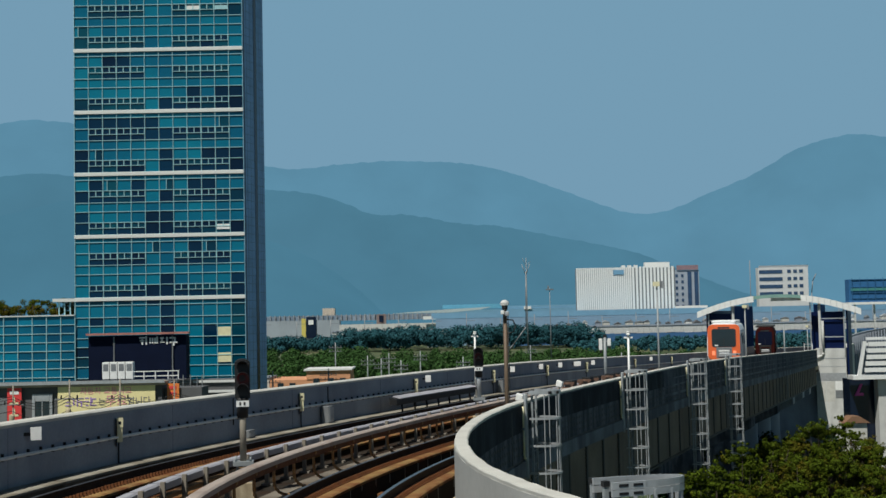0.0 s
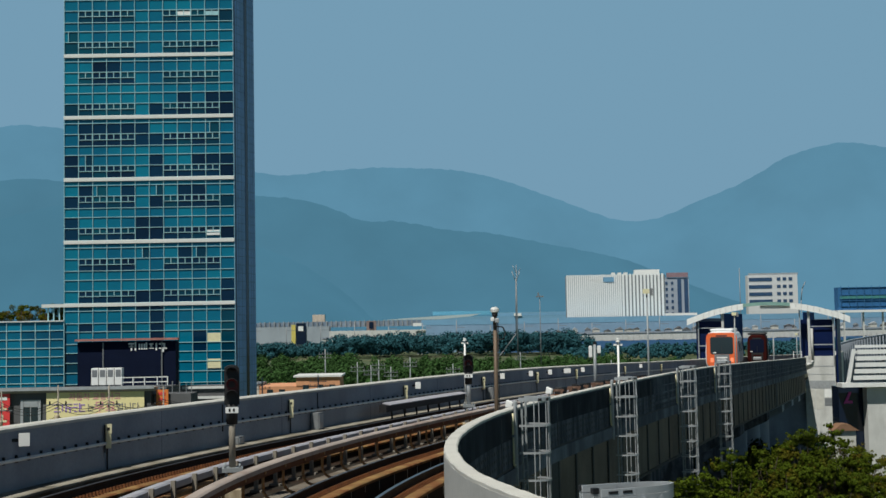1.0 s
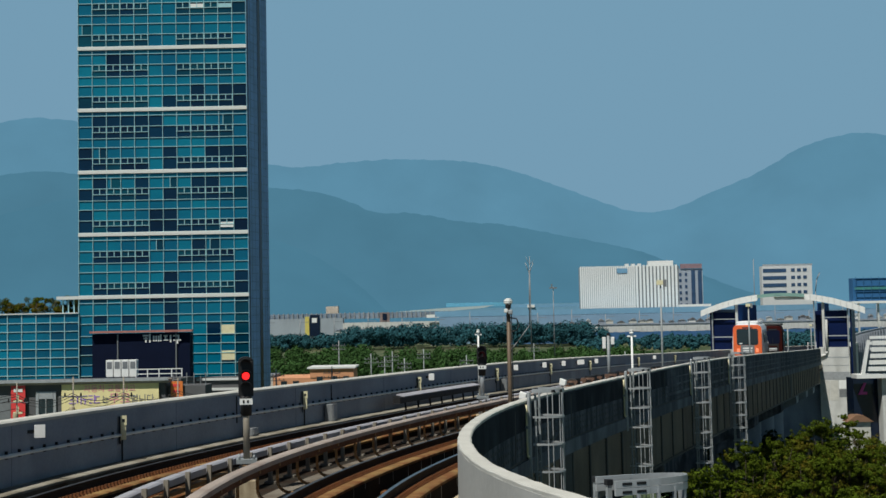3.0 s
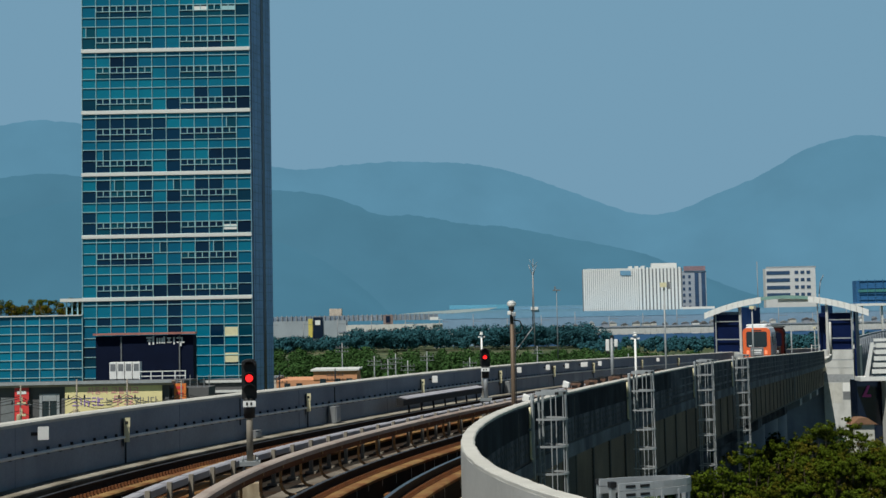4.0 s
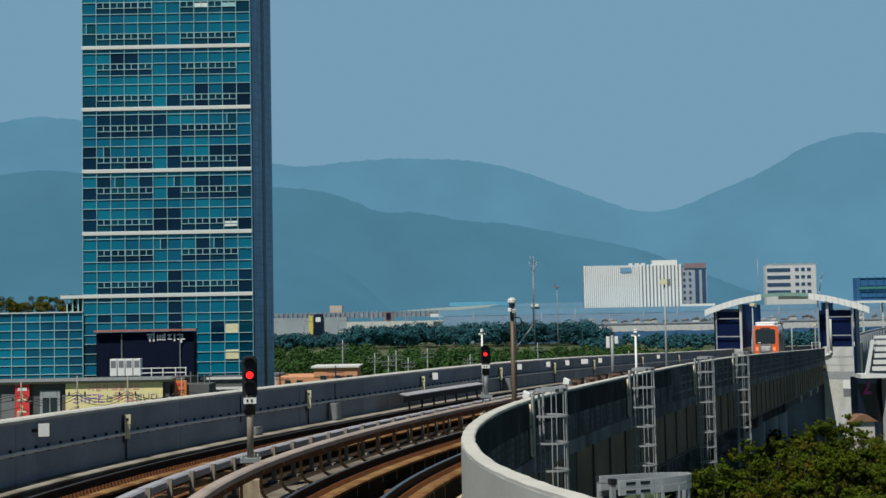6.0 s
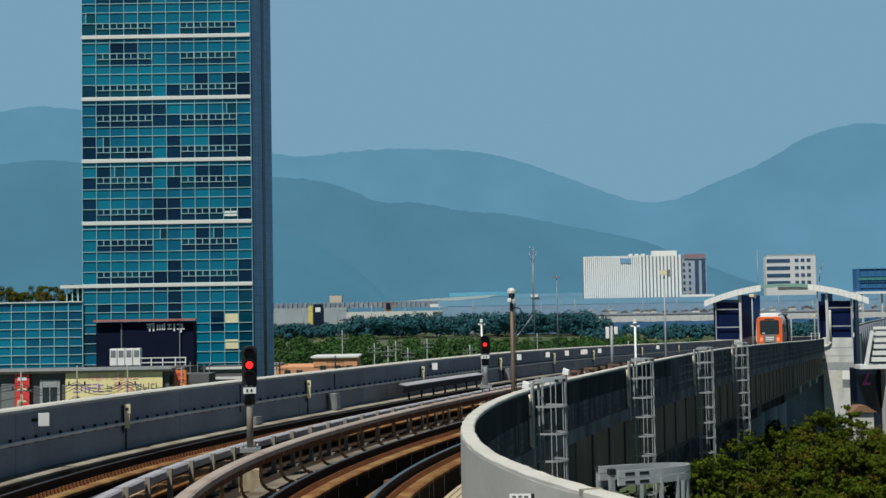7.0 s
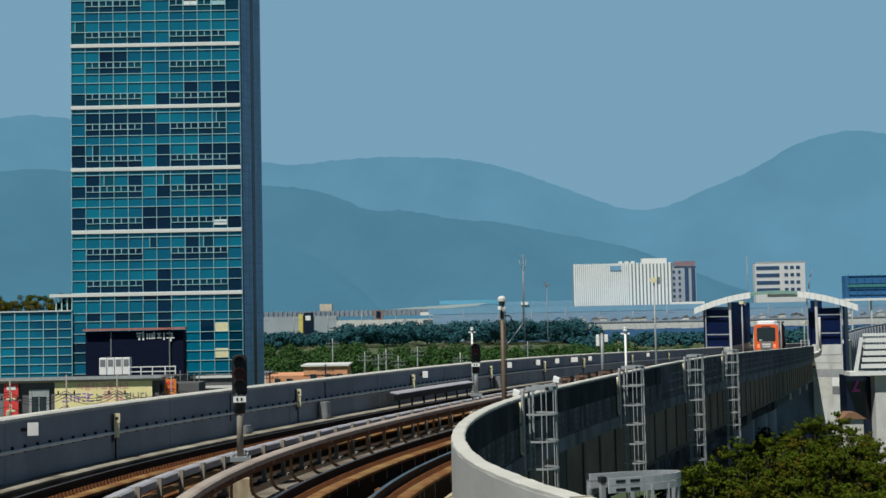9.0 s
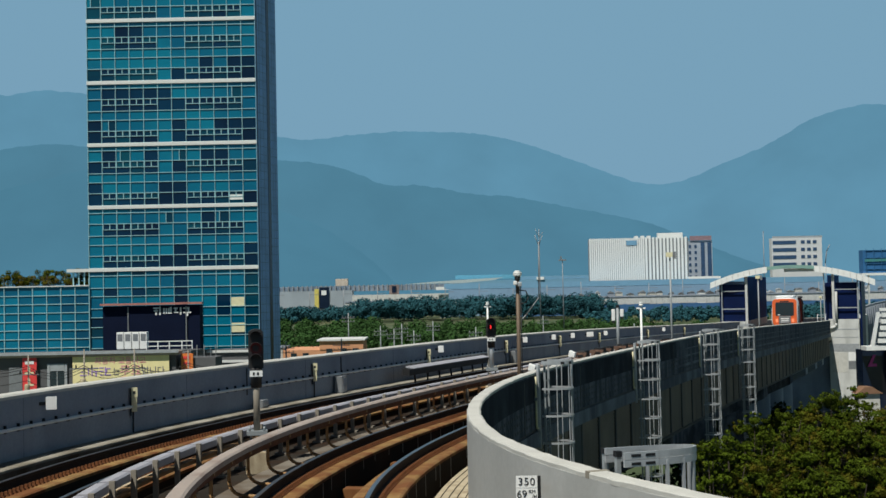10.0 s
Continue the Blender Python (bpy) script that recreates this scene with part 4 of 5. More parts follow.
    part("pipe_clamp", bx(-0.09, -0.03, -0.63, -0.55, 0.55, 0.60), "galv_dark", ld)
    return ld


for s, low in ((9.1, -5.5), (26.15, -5.5), (37.0, -5.5), (47.5, -5.5), (56.7, -5.5)):
    ladder(s, low, *((0.82, 0.09) if s < 20 else (0.86, 0.0)))


def mast(name, s, o, h0, h1, r, label, category, head=""):
    p, t = line(s, o)
    face = math.atan2(p.x, p.y)
    ms = thing(name, label, category, at=Matrix.Translation(p) @ Matrix.Rotation(-face, 4, "Z"))
    b = bmesh.new()
    tube(b, (0, 0, h0), (0, 0, h1), r, r * 0.85, n=12)
    part("pole", b, ("white" if head == "ball" else "postgrey") if head != "horn" else mat("weathered brown steel", (0.13, 0.09, 0.06), 0.6, 0.2), ms)
    part("base_plate", bx(-2.2 * r, 2.2 * r, -2.2 * r, 2.2 * r, h0 - 0.02, h0 + 0.03), "galv_dark", ms)
    if head == "horn":       # warning lamp cluster with a stay
        b = bmesh.new()
        tube(b, (0, 0, h1 + 0.075), (0, 0, h1 + 0.115), r * 1.5, r * 2.0, n=14)
        tube(b, (0, 0, h1 + 0.115), (0, 0, h1 + 0.16), r * 2.0, r * 1.7, n=14)
        tube(b, (0, 0, h1 + 0.16), (0, 0, h1 + 0.19), r * 1.7, r * 0.8, n=14)
        part("lamp_cap", b, "band", ms, "pale domed lamp cap")
        b = bmesh.new()
        tube(b, (0, 0, h1), (0, 0, h1 + 0.075), r * 1.25, n=12)
        part("lamp_collar", b, "black", ms, "black collar")
        part("camera_box", bx(-0.085, -0.01, -0.14, 0.06, h1 - 0.10, h1 - 0.02), "white", ms, "white box", bevel=0.015)
        part("camera_box", bx(0.0, 0.085, -0.12, 0.08, h1 - 0.13, h1 - 0.04), "galv", ms, "grey box", bevel=0.015)
        b = bmesh.new()
        tube(b, (0.06, -0.02, h0 + 0.1), (0.06, -0.02, h1 - 0.12), 0.009, n=6)
        part("cable", b, "black", ms, "black cable down the mast")
        b = bmesh.new()
        pipe(b, [(0.03, 0, h1 - 0.2), (0.16, 0, h1 - 0.22), (0.21, 0, h1 - 0.34), (0.16, 0, h1 - 0.46), (0.03, 0, h1 - 0.48)], 0.014)
        part("cable_loop", b, "black", ms, "black cable loop")
        b = bmesh.new()
        pipe(b, [(0.03, 0, h1 - 0.85), (0.16, 0, h1 - 0.70), (0.42, 0, h1 - 0.36), (0.44, 0, h1 + 0.75)], 0.012)
        pipe(b, [(0.36, 0, h1 + 0.9), (0.44, 0, h1 + 0.68), (0.52, 0, h1 + 0.9)], 0.008)
        part("aerial", b, "galv_dark", ms, "thin forked aerial")
        for z in (0.3, 0.7, 1.15):
            part("band_clamp", bx(-r * 1.3, r * 1.3, -r * 1.3, r * 1.3, h0 + z, h0 + z + 0.03), "galv_dark", ms)
    if head == "boxes":
        for x in (-0.17, 0.17):
            part("detector", bx(x - 0.07, x + 0.07, -0.08, 0.06, h1 - 0.52 if x < 0 else h1 - 0.36, h1 - 0.06), "white", ms, "white detector box", bevel=0.015)
            part("detector_lens", bx(x - 0.05, x + 0.05, -0.10, 0.0, h1 - 0.62 if x < 0 else h1 - 0.46, h1 - 0.53 if x < 0 else h1 - 0.37), "black", ms)
        part("cross_arm", bx(-0.16, 0.16, 0.0, 0.03, h1 - 0.2, h1 - 0.16), "galv", ms)
        part("cap", bx(-0.06, 0.06, -0.06, 0.06, h1, h1 + 0.1), "black", ms)
    if head == "lamp":
        b = bmesh.new()
        tube(b, (0, 0, h1 - 0.02), (0, 0, h1 + 0.05), r * 0.7, n=10)
        box(b, -0.13, 0.09, -0.1, 0.1, h1 + 0.05, h1 + 0.20)
        part("lantern", b, "cream", ms, "cream lantern")
        part("lantern_frame", bx(0.10, 0.20, -0.03, 0.03, h1 - 0.02, h1 + 0.22), "galv_dark", ms)
    if head == "ball":
        b = bmesh.new()
        tube(b, (0, 0, h1), (0, 0, h1 + 0.05), r * 2.2, r * 1.2, n=10)
        tube(b, (0, 0, h1 + 0.05), (0, 0, h1 + 0.11), r * 1.1, r * 1.4, n=10)
        box(b, -0.13, 0.13, -0.02, 0.02, h1 - 0.10, h1 - 0.05)
        part("beacon", b, "white", ms, "white beacon")
    return ms


mast("lamp_mast", 26.85, 3.62, -0.4, 2.86, 0.047, "tall brown mast with cream lamp cap and forked aerial", "mast", "horn")
mast("detector_post", 52.5, 0.0, -0.2, 2.05, 0.07, "grey post with two white detector boxes", "post", "boxes")
mast("lamp_post", 44.4, 3.75, -0.4, 3.7, 0.036, "slim grey lamp post with a cream lantern", "lamp post", "lamp")
mast("beacon_post", 39.5, 3.80, -0.4, 2.2, 0.036, "slim white post with a small beacon", "post", "ball")
mast("beacon_post", 47.6, -3.80, -0.2, 2.25, 0.04, "slim white post with a small beacon", "post", "ball")
mast("lamp_post", 66.9, 3.75, -0.4, 3.38, 0.04, "slim grey lamp post with a cream lantern", "lamp post", "lamp")
mast("beacon_post", 87.8, 3.75, -0.4, 2.9, 0.05, "slim grey post beside the track", "post", "")
mast("lamp_post", 111.7, 3.70, -0.4, 2.9, 0.045, "slim grey lamp post with a cream lantern", "lamp post", "lamp")
for s, o, up in ((27.7, 3.7, 0.02), (31.7, 3.7, 0.12)):
    f = thing("floodlight", "small white floodlight beside the parapet", "floodlight", at=on_line(s, o, 0))
    b = bmesh.new()
    tube(b, (0, 0, -0.36), (0, 0, 0.98 + up), 0.02)
    part("stem", b, "galv", f)
    b = bmesh.new()
    prism(b, [(-0.08, 0.97 + up), (0.07, 0.95 + up), (0.09, 1.07 + up), (-0.05, 1.13 + up)], -0.07, 0.07)
    part("lamp_body", b, "white", f, "white lamp body", bevel=0.015)
anchor = None
anchors = thing("rail_anchors", "rusty posts between the tracks, with black boxes for shadow", "posts", kind="structure")
for i in range(14):
    m = on_line(44.0 + 1.15 * i, 0.72)
    if anchor is None:
        b = bmesh.new()
        for x in (-0.16, 0.16):
            box(b, x - 0.04, x + 0.04, -0.05, 0.05, -0.20, 0.60)
        box(b, -0.24, 0.24, -0.045, 0.045, 0.54, 0.61)
        box(b, -0.24, 0.24, -0.045, 0.045, 0.38, 0.42)
        anchor = part("anchor_post", b, "anchorsteel", anchors, "rusty anchor frame", at=m)
        # Black boxes stand for the shadows between the posts.
        block = part("insulator_box", bx(-0.14, 0.14, 0.15, 0.75, 0.40, 0.66), "black", anchors, "black box standing for shadow", at=m, bevel=0.02)
    else:
        for name, src in (("anchor_post", anchor), ("insulator_box", block)):
            if name == "insulator_box" and i % 3 == 1:
                continue
            ob = new(name, src.data)
            ob.parent, ob.matrix_basis = anchors, m
part("anchor_beam", sweep(bmesh.new(), rect(0.60, 0.84, 0.36, 0.44), 43.6, 60.0, 0.5), "rust", anchors, "rusty beam")
sl = None
sleepers = thing("cable_crossings", "stained boards lying across the track bed", "board", kind="structure")
for i in range(16):
    m = on_line(11 + 3.3 * i, 2.0)
    if sl is None:
        sl = part("board", bx(-0.30, 0.30, -0.14, 0.14, -0.72, -0.50), "plinth", sleepers, at=m)
    else:
        ob = new("board", sl.data)
        ob.parent, ob.matrix_basis = sleepers, m

# speed and gradient plate on the near parapet
PP = line(10.25, 3.80)[0]
sg = thing("speed_plate", "white plate reading 350 and 69 km/h on the parapet", "sign", at=Matrix.Translation(PP + Vector((0, 0, 0.80))) @ Matrix.Rotation(-math.atan2(PP.x, PP.y), 4, "Z"))
part("plate", bx(-0.11, 0.075, -0.02, -0.008, 0.003, 0.105), "white", sg)
part("plate", bx(-0.11, 0.075, -0.02, -0.008, -0.105, -0.003), "white", sg)
part("edge_strip", bx(0.077, 0.105, -0.02, -0.008, -0.115, 0.105), "black", sg, "black edge strip with marks")
part("stay", bx(-0.03, 0.03, -0.007, 0.2, -0.03, 0.03), "galv_dark", sg)


def lettering(text, size, m, parent, material, name="lettering"):
    cu = bpy.data.curves.new(name, "FONT")
    cu.body, cu.size, cu.extrude, cu.align_x, cu.align_y = text, size, 0.002, "CENTER", "CENTER"
    cu.materials.append(M[material])
    ob = new(name, cu)
    ob.parent, ob.matrix_basis = parent, m @ Matrix.Rotation(radians(90), 4, "X")
    return ob


lettering("350", 0.092, Matrix.Translation((-0.018, -0.023, 0.054)), sg, "black").data.space_character = 1.12
lettering("69", 0.092, Matrix.Translation((-0.060, -0.023, -0.054)), sg, "black")
lettering("KM", 0.042, Matrix.Translation((0.028, -0.023, -0.030)), sg, "black")
lettering("/H", 0.042, Matrix.Translation((0.050, -0.023, -0.072)), sg, "black")

for s in range(15, 110, 6):
    part("joint", bx(0.0, 0.004, -0.005, 0.005, -0.1, 0.93), "fascia", viaduct, "dark vertical joint", at=on_line(s + 0.4, -4.10))
for s, h0 in ((30.2, 0.55), (35.6, 0.2)):
    part("cable_drop", bx(0.0, 0.02, -0.015, 0.015, h0 - 0.3, 0.9), "black", viaduct, "black cable", at=on_line(s, -4.10))
part("coping_gap", bx(0.0, 0.186, -0.035, 0.035, 0.97, 1.028), "kerbstone", viaduct, "dull mortar patch", at=on_line(9.2, 3.988))
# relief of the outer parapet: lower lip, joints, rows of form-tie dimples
part("upper_band", sweep(bmesh.new(), rect(4.151, 4.157, 0.50, 0.99), S0, 43, 0.5), "band_dark", viaduct, "darker upper band")
part("ledge", sweep(bmesh.new(), rect(4.151, 4.165, 0.16, 0.24), 43, 116, 0.5), "lip", viaduct, "thin projecting ledge")
part("lip_groove", sweep(bmesh.new(), rect(4.151, 4.158, -0.058, -0.02), S0, 116, 0.5), "black", viaduct, "dark drip groove")
part("ledge", sweep(bmesh.new(), rect(4.151, 4.170, 0.70, 0.73), 43, 116, 0.5), "lip", viaduct, "thin projecting ledge")
part("ledge", sweep(bmesh.new(), rect(4.151, 4.172, 0.46, 0.50), 43, 116, 0.5), "lip", viaduct, "thin projecting ledge")
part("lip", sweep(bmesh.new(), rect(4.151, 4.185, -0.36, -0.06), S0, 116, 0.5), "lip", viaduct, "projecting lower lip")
for s in range(12, 116, 6):
    part("joint", bx(0.0, 0.018, -0.03, 0.03, -0.04, 0.93), "black", viaduct, "dark vertical joint", at=on_line(s + 0.5, 4.142))
dm = bmesh.new()
for i in range(230):
    for h in (0.10, 0.24, 0.38):
        box(dm, 0, 0.010, -0.045, 0.045, h - 0.028, h + 0.028, on_line(12 + 0.26 * i, 4.146))
tagged(part("dimple", dm, "black", viaduct, "rows of small dark recesses"), kind="stuff")

# ---------------------------------------------------------------- podium of the tower and the shops
def curtain(owner, x0, x1, y, z0, z1, cols, rows_n, glass):
    """A glazed front: panes of their own between mullions and transoms."""
    w, h = (x1 - x0) / cols, (z1 - z0) / rows_n
    me = None
    for i in range(cols):
        for j in range(rows_n):
            if me is None:
                ob = part("pane", bx(-w / 2 + 0.03, w / 2 - 0.03, -0.01, 0.01, -h / 2 + 0.03, h / 2 - 0.03), glass, owner)
                me = ob.data
            else:
                ob = new("pane", me)
                ob.parent = owner
            ob.matrix_basis = Matrix.Translation((x0 + w * (i + 0.5), y + 0.1, z0 + h * (j + 0.5))) @ Matrix.Rotation(random.uniform(-0.006, 0.006), 4, "X")
    for i in range(cols + 1):
        part("mullion", bx(x0 + w * i - 0.035, x0 + w * i + 0.035, y, y + 0.16, z0, z1), "mullion", owner)
    for j in range(rows_n + 1):
        part("transom", bx(x0, x1, y + 0.005, y + 0.15, z0 + h * j - 0.035, z0 + h * j + 0.035), "mullion", owner)


M["glass_podium"] = pane_mat("podium glass", "object", (0.004, 0.185, 0.300), (0.003, 0.065, 0.130))
podium = thing("podium_building", "low glass-fronted podium building beside the tower", "building")
part("body", bx(-70, -38.5, 134.1, 150, 0, 13.72), "darkwall", podium)
curtain(podium, -68.9, -38.48, 133.85, 6.3, 13.74, 20, 8, "glass_podium")
part("roof_edge", bx(-70, -38.48, 133.75, 134.3, 13.75, 13.86), "band", podium, "pale roof edge")
pergola = thing("roof_pergola", "white slab canopy on thin posts over the roof garden", "canopy")
part("slab", bx(-40.9, -38.50, 134.0, 140, 15.26, 15.60), "band", pergola)
for x in (-40.3, -39.7, -39.1, -38.6):
    part("post", bx(x - 0.06, x + 0.06, 134.3, 134.42, 13.72, 15.26), "mullion", pergola)

sign_house = thing("signboard_house", "dark shop building with a black signboard and striped awning", "building")
part("body", bx(-31.0, -22.3, 112.0, 113.4, 0, 11.7), "sign_black", sign_house)
part("sign_panel", bx(-28.6, -23.6, 111.9, 111.99, 8.6, 11.3), "sign_black", sign_house, "black signboard")
part("awning", bx(-31.1, -22.0, 111.5, 112.2, 11.76, 11.94), mat("faded red awning", (0.40, 0.16, 0.13), 0.8, var=0.4, scale=3), sign_house, "faded red awning")
# brush-like white shapes of the shop mark
for i, (x, strokes) in enumerate(((-27.2, ((0, .55, .5, .08), (.05, .3, .4, .08), (.2, 0, .08, .5), (.55, 0, .09, .75))), (-26.3, ((0, .1, .07, .5), (.22, .1, .07, .5), (.44, .1, .07, .5), (.62, .1, .07, .6))),
                                  (-25.35, ((0, .5, .35, .08), (0, .15, .4, .08), (.1, .2, .07, .3), (.55, .0, .08, .65))), (-24.5, ((0, .5, .55, .09), (.4, .25, .08, .3), (.0, .12, .7, .08), (.3, -.15, .08, .3))))):
    for dx, dz, w, h in strokes:
        w, h = max(w, 0.14), max(h, 0.13)
        part("mark_stroke", bx(x + 0.75 + dx, x + 0.75 + dx + w, 111.85, 111.89, 10.85 + dz, 10.85 + dz + h), "white", sign_house, "white brush stroke")
for x in (-28.7, -23.5):
    part("corner_pipe", bx(x - 0.05, x + 0.05, 111.85, 111.95, 6, 11.6), "galv_dark", sign_house)
side_shop = thing("side_shop", "small cluttered dark shop with pale cladding strips", "building")
part("body", bx(-22.2, -17.6, 113.5, 115, 0, 7.6), "greywall", side_shop)
for i, z in enumerate((5.6, 6.4, 7.3)):
    part("cladding_strip", bx(-22.0, -18.2, 113.3, 113.49, z, z + 0.22), "band", side_shop)
part("shutter", bx(-19.9, -18.6, 113.32, 113.48, 4.6, 5.5), "concrete_pale", side_shop)

shops = thing("shop_row", "grey two-storey shop row with a tan eave and banners", "building")
part("body", bx(-44, -18.6, 85, 94, 0, 8.55), "greywall", shops)
part("eave", bx(-44.3, -18.3, 84.6, 85.8, 8.56, 8.80), "tanroof", shops, "tan eave")
part("gutter", bx(-44.3, -18.3, 84.5, 84.59, 8.72, 8.92), "galv", shops)
part("window", bx(-27.1, -26.15, 84.9, 84.99, 6.3, 7.6), "carglass", shops, "dark sash window")
for q in ((-27.3, -27.12, 6.1, 8.1), (-26.13, -25.95, 6.1, 8.1), (-27.1, -26.15, 7.62, 8.1), (-26.66, -26.6, 6.3, 7.6)):
    part("window_frame", bx(q[0], q[1], 84.86, 84.99, q[2], q[3]), "galv", shops)
part("panel", bx(-29.9, -29.0, 84.88, 84.99, 5.4, 7.9), "galv_dark", shops)
side = thing("end_shop", "dark end shop with a small orange sign", "building")
part("body", bx(-18.5, -16.0, 85.5, 88, 0, 8.3), "greywall", side)
part("sign", bx(-18.3, -17.5, 85.3, 85.49, 7.2, 8.6), "orangesign", side, "orange sign with dark marks")
for z in (7.4, 7.85, 8.25):
    part("sign_mark", bx(-18.15, -17.68, 85.27, 85.29, z, z + 0.18), "red", side)

clutter = thing("rooftop_lattice", "dark rusty lattice of bars on a flat shop roof", "frame", at=Matrix.Translation((-18.4, 86.2, 8.3)))
for x in (0.1, 0.55, 1.0, 1.5, 1.95, 2.3):
    part("upright", bx(x - 0.03, x + 0.03, 0, 0.06, 0, 0.5 + 0.35 * abs(math.sin(x * 5))), "galv_dark", clutter)
for z in (0.2, 0.45):
    part("bar", bx(0, 2.4, 0.065, 0.1, z, z + 0.05), "black", clutter)
banner = thing("banner", "yellow fabric banner with pink and purple lettering", "banner", at=Matrix.Translation((-22.3, 84.8, 7.5)))
part("cloth", bx(-3.25, 3.3, -0.02, 0.0, -1.1, 1.12), mat("yellow banner cloth", (0.80, 0.70, 0.36), 0.9, var=0.1, scale=2), banner)
lettering("\uc790\ub3d9\ucc28 \uad50\ud1b5\uc0ac\uace0", 0.52, Matrix.Translation((0.0, -0.04, 0.72)), banner, "pinktext")
lettering("\uc785\ub2c8\ub2e4", 0.58, Matrix.Translation((2.2, -0.04, 0.0)), banner, "greytext")
lettering("\ub294", 0.56, Matrix.Translation((-0.28, -0.04, -0.02)), banner, "greytext")
lettering("\ubb34\ub8cc", 0.80, Matrix.Translation((0.68, -0.04, 0.02)), banner, "pinktext")
part("underline", bx(0.05, 1.3, -0.04, -0.022, -0.42, -0.35), "pinktext", banner)
for i, strokes in enumerate((((0, .22, .42, .08), (.05, -.02, .32, .07), (0, -.25, .45, .08)), ((0, .2, .3, .08), (.1, -.2, .08, .45), (.34, -.28, .08, .6)), ((.05, .22, .3, .08), (0, .0, .42, .07), (.17, -.28, .09, .28)),
                             ((0, .24, .28, .07), (0, .02, .28, .07), (.36, -.25, .08, .58), (.05, -.25, .2, .07)), ((.02, .18, .30, .07), (.02, -.05, .07, .24), (0, -.25, .34, .08)))):
    for dx, dz, w, h in strokes:
        x = -2.75 + 0.44 * i
        part("letter_bar", bx(x + dx, x + dx + w, -0.04, -0.022, dz, dz + h), "purpletext", banner)
part("letter_bar", bx(-2.5, 0.6, -0.04, -0.022, -0.98, -0.86), "purpletext", banner)
vb = thing("banner", "narrow red vertical banner with yellow marks", "banner", at=Matrix.Translation((-28.45, 84.75, 7.4)))
part("cloth", bx(-0.48, 0.48, -0.02, 0, -1.9, 1.15), "red", vb)
for z in (-1.5, -0.75, 0.05):
    part("mark", bx(-0.32, 0.28, -0.04, -0.022, z, z + 0.14), "cream", vb)
    part("mark", bx(-0.1, 0.05, -0.04, -0.022, z + 0.16, z + 0.5), "cream", vb)
part("mark", bx(-0.3, 0.3, -0.04, -0.022, 0.72, 0.95), "white", vb)

for i in range(4):       # units on the roof behind the shops
    ac = thing("rooftop_unit", "white air-conditioning unit on the roof", "air conditioner", "rooftop units", at=Matrix.Translation((-26.6 + 0.62 * i, 100, 8.25)))
    part("casing", bx(0, 0.56, 0, 0.7, 0.1, 1.45), "white", ac, bevel=0.03)
    part("fan_grille", bx(0.08, 0.48, -0.012, -0.002, 0.75, 1.3), "galv_dark", ac)
    part("foot", bx(0.05, 0.5, 0.1, 0.6, 0, 0.1), "galv_dark", ac)
roofb = thing("roof_block", "flat-roofed low building behind the shop row", "building")
part("body", bx(-30, -20.0, 98, 102, 0, 8.2), "greywall", roofb)
part("parapet", bx(-30, -20.0, 97.9, 98.1, 8.22, 8.3), "galv", roofb)
fr = thing("pipe_frame", "white pipe frame on a flat roof", "frame", at=Matrix.Translation((-24.0, 99, 8.2)))
for x in (0, 0.9, 1.8, 2.8, 3.6):
    part("upright", bx(x, x + 0.07, 0, 0.07, 0, 0.75), "white", fr)
for z in (0.35, 0.72):
    part("bar", bx(0, 3.67, 0.075, 0.14, z, z + 0.07), "white", fr)

brick_a = thing("brick_house", "low orange brick building with a pale roof edge", "building", at=Matrix.Translation((-25.3, 190, 0)))
part("wall", bx(0, 12, 0, 12, 0, 3.85), "brick", brick_a)
part("upper_wall", bx(5.6, 12.2, -0.1, 8, 3.86, 5.15), "brick", brick_a)
part("roof_edge", bx(5.2, 12.5, -0.4, 8.2, 5.16, 5.4), "band", brick_a, "pale roof edge")
for x in (1.2, 3.0, 6.6, 8.8, 10.6):
    part("window", bx(x, x + 0.9, -0.06 if x < 5 else -0.16, -0.02 if x < 5 else -0.12, 2.5 if x < 5 else 3.0, 3.4 if x < 5 else 4.0), "carglass", brick_a)
brick_b = thing("brick_house", "small pale outhouse beside the brick building", "building", at=Matrix.Translation((-27.4, 190.5, 0)))
part("wall", bx(0, 2, 0, 9, 0, 4.1), "coping", brick_b)
part("roof", bx(-0.1, 2.05, -0.1, 9.1, 4.1, 4.25), "galv_dark", brick_b)
for x, y, h in ((-24.8, 160, 6.2), (-20.9, 160, 6.4), (-16.9, 210, 9.0), (-13.8, 160, 6.6), (-11.0, 200, 7.0), (-8.4, 190, 6.8), (-7.6, 200, 7.3), (-5.4, 190, 6.5), (-2.6, 200, 7.6), (4.0, 190, 6.8), (18.0, 240, 7.2), (29.5, 200, 6.6)):
    up = thing("utility_pole", "grey concrete utility pole with crossarms", "utility pole", "utility poles", at=Matrix.Translation((x, y, 0)))
    b = bmesh.new()
    tube(b, (0, 0, 0), (0, 0, h), 0.13, 0.08, n=8)
    part("pole", b, "postgrey", up)
    for k, z in enumerate((0.9, 1.5)):
        part("crossarm", bx(-1.1, 1.1, -0.18, -0.1, h - z, h - z + 0.08), "galv_dark", up)
        for xx in (-0.95, -0.4, 0.4, 0.95):
            bb = bmesh.new()
            tube(bb, (xx, -0.14, h - z + 0.11), (xx, -0.14, h - z + 0.32), 0.05, n=6)
            part("insulator", bb, "galv_dark", up)
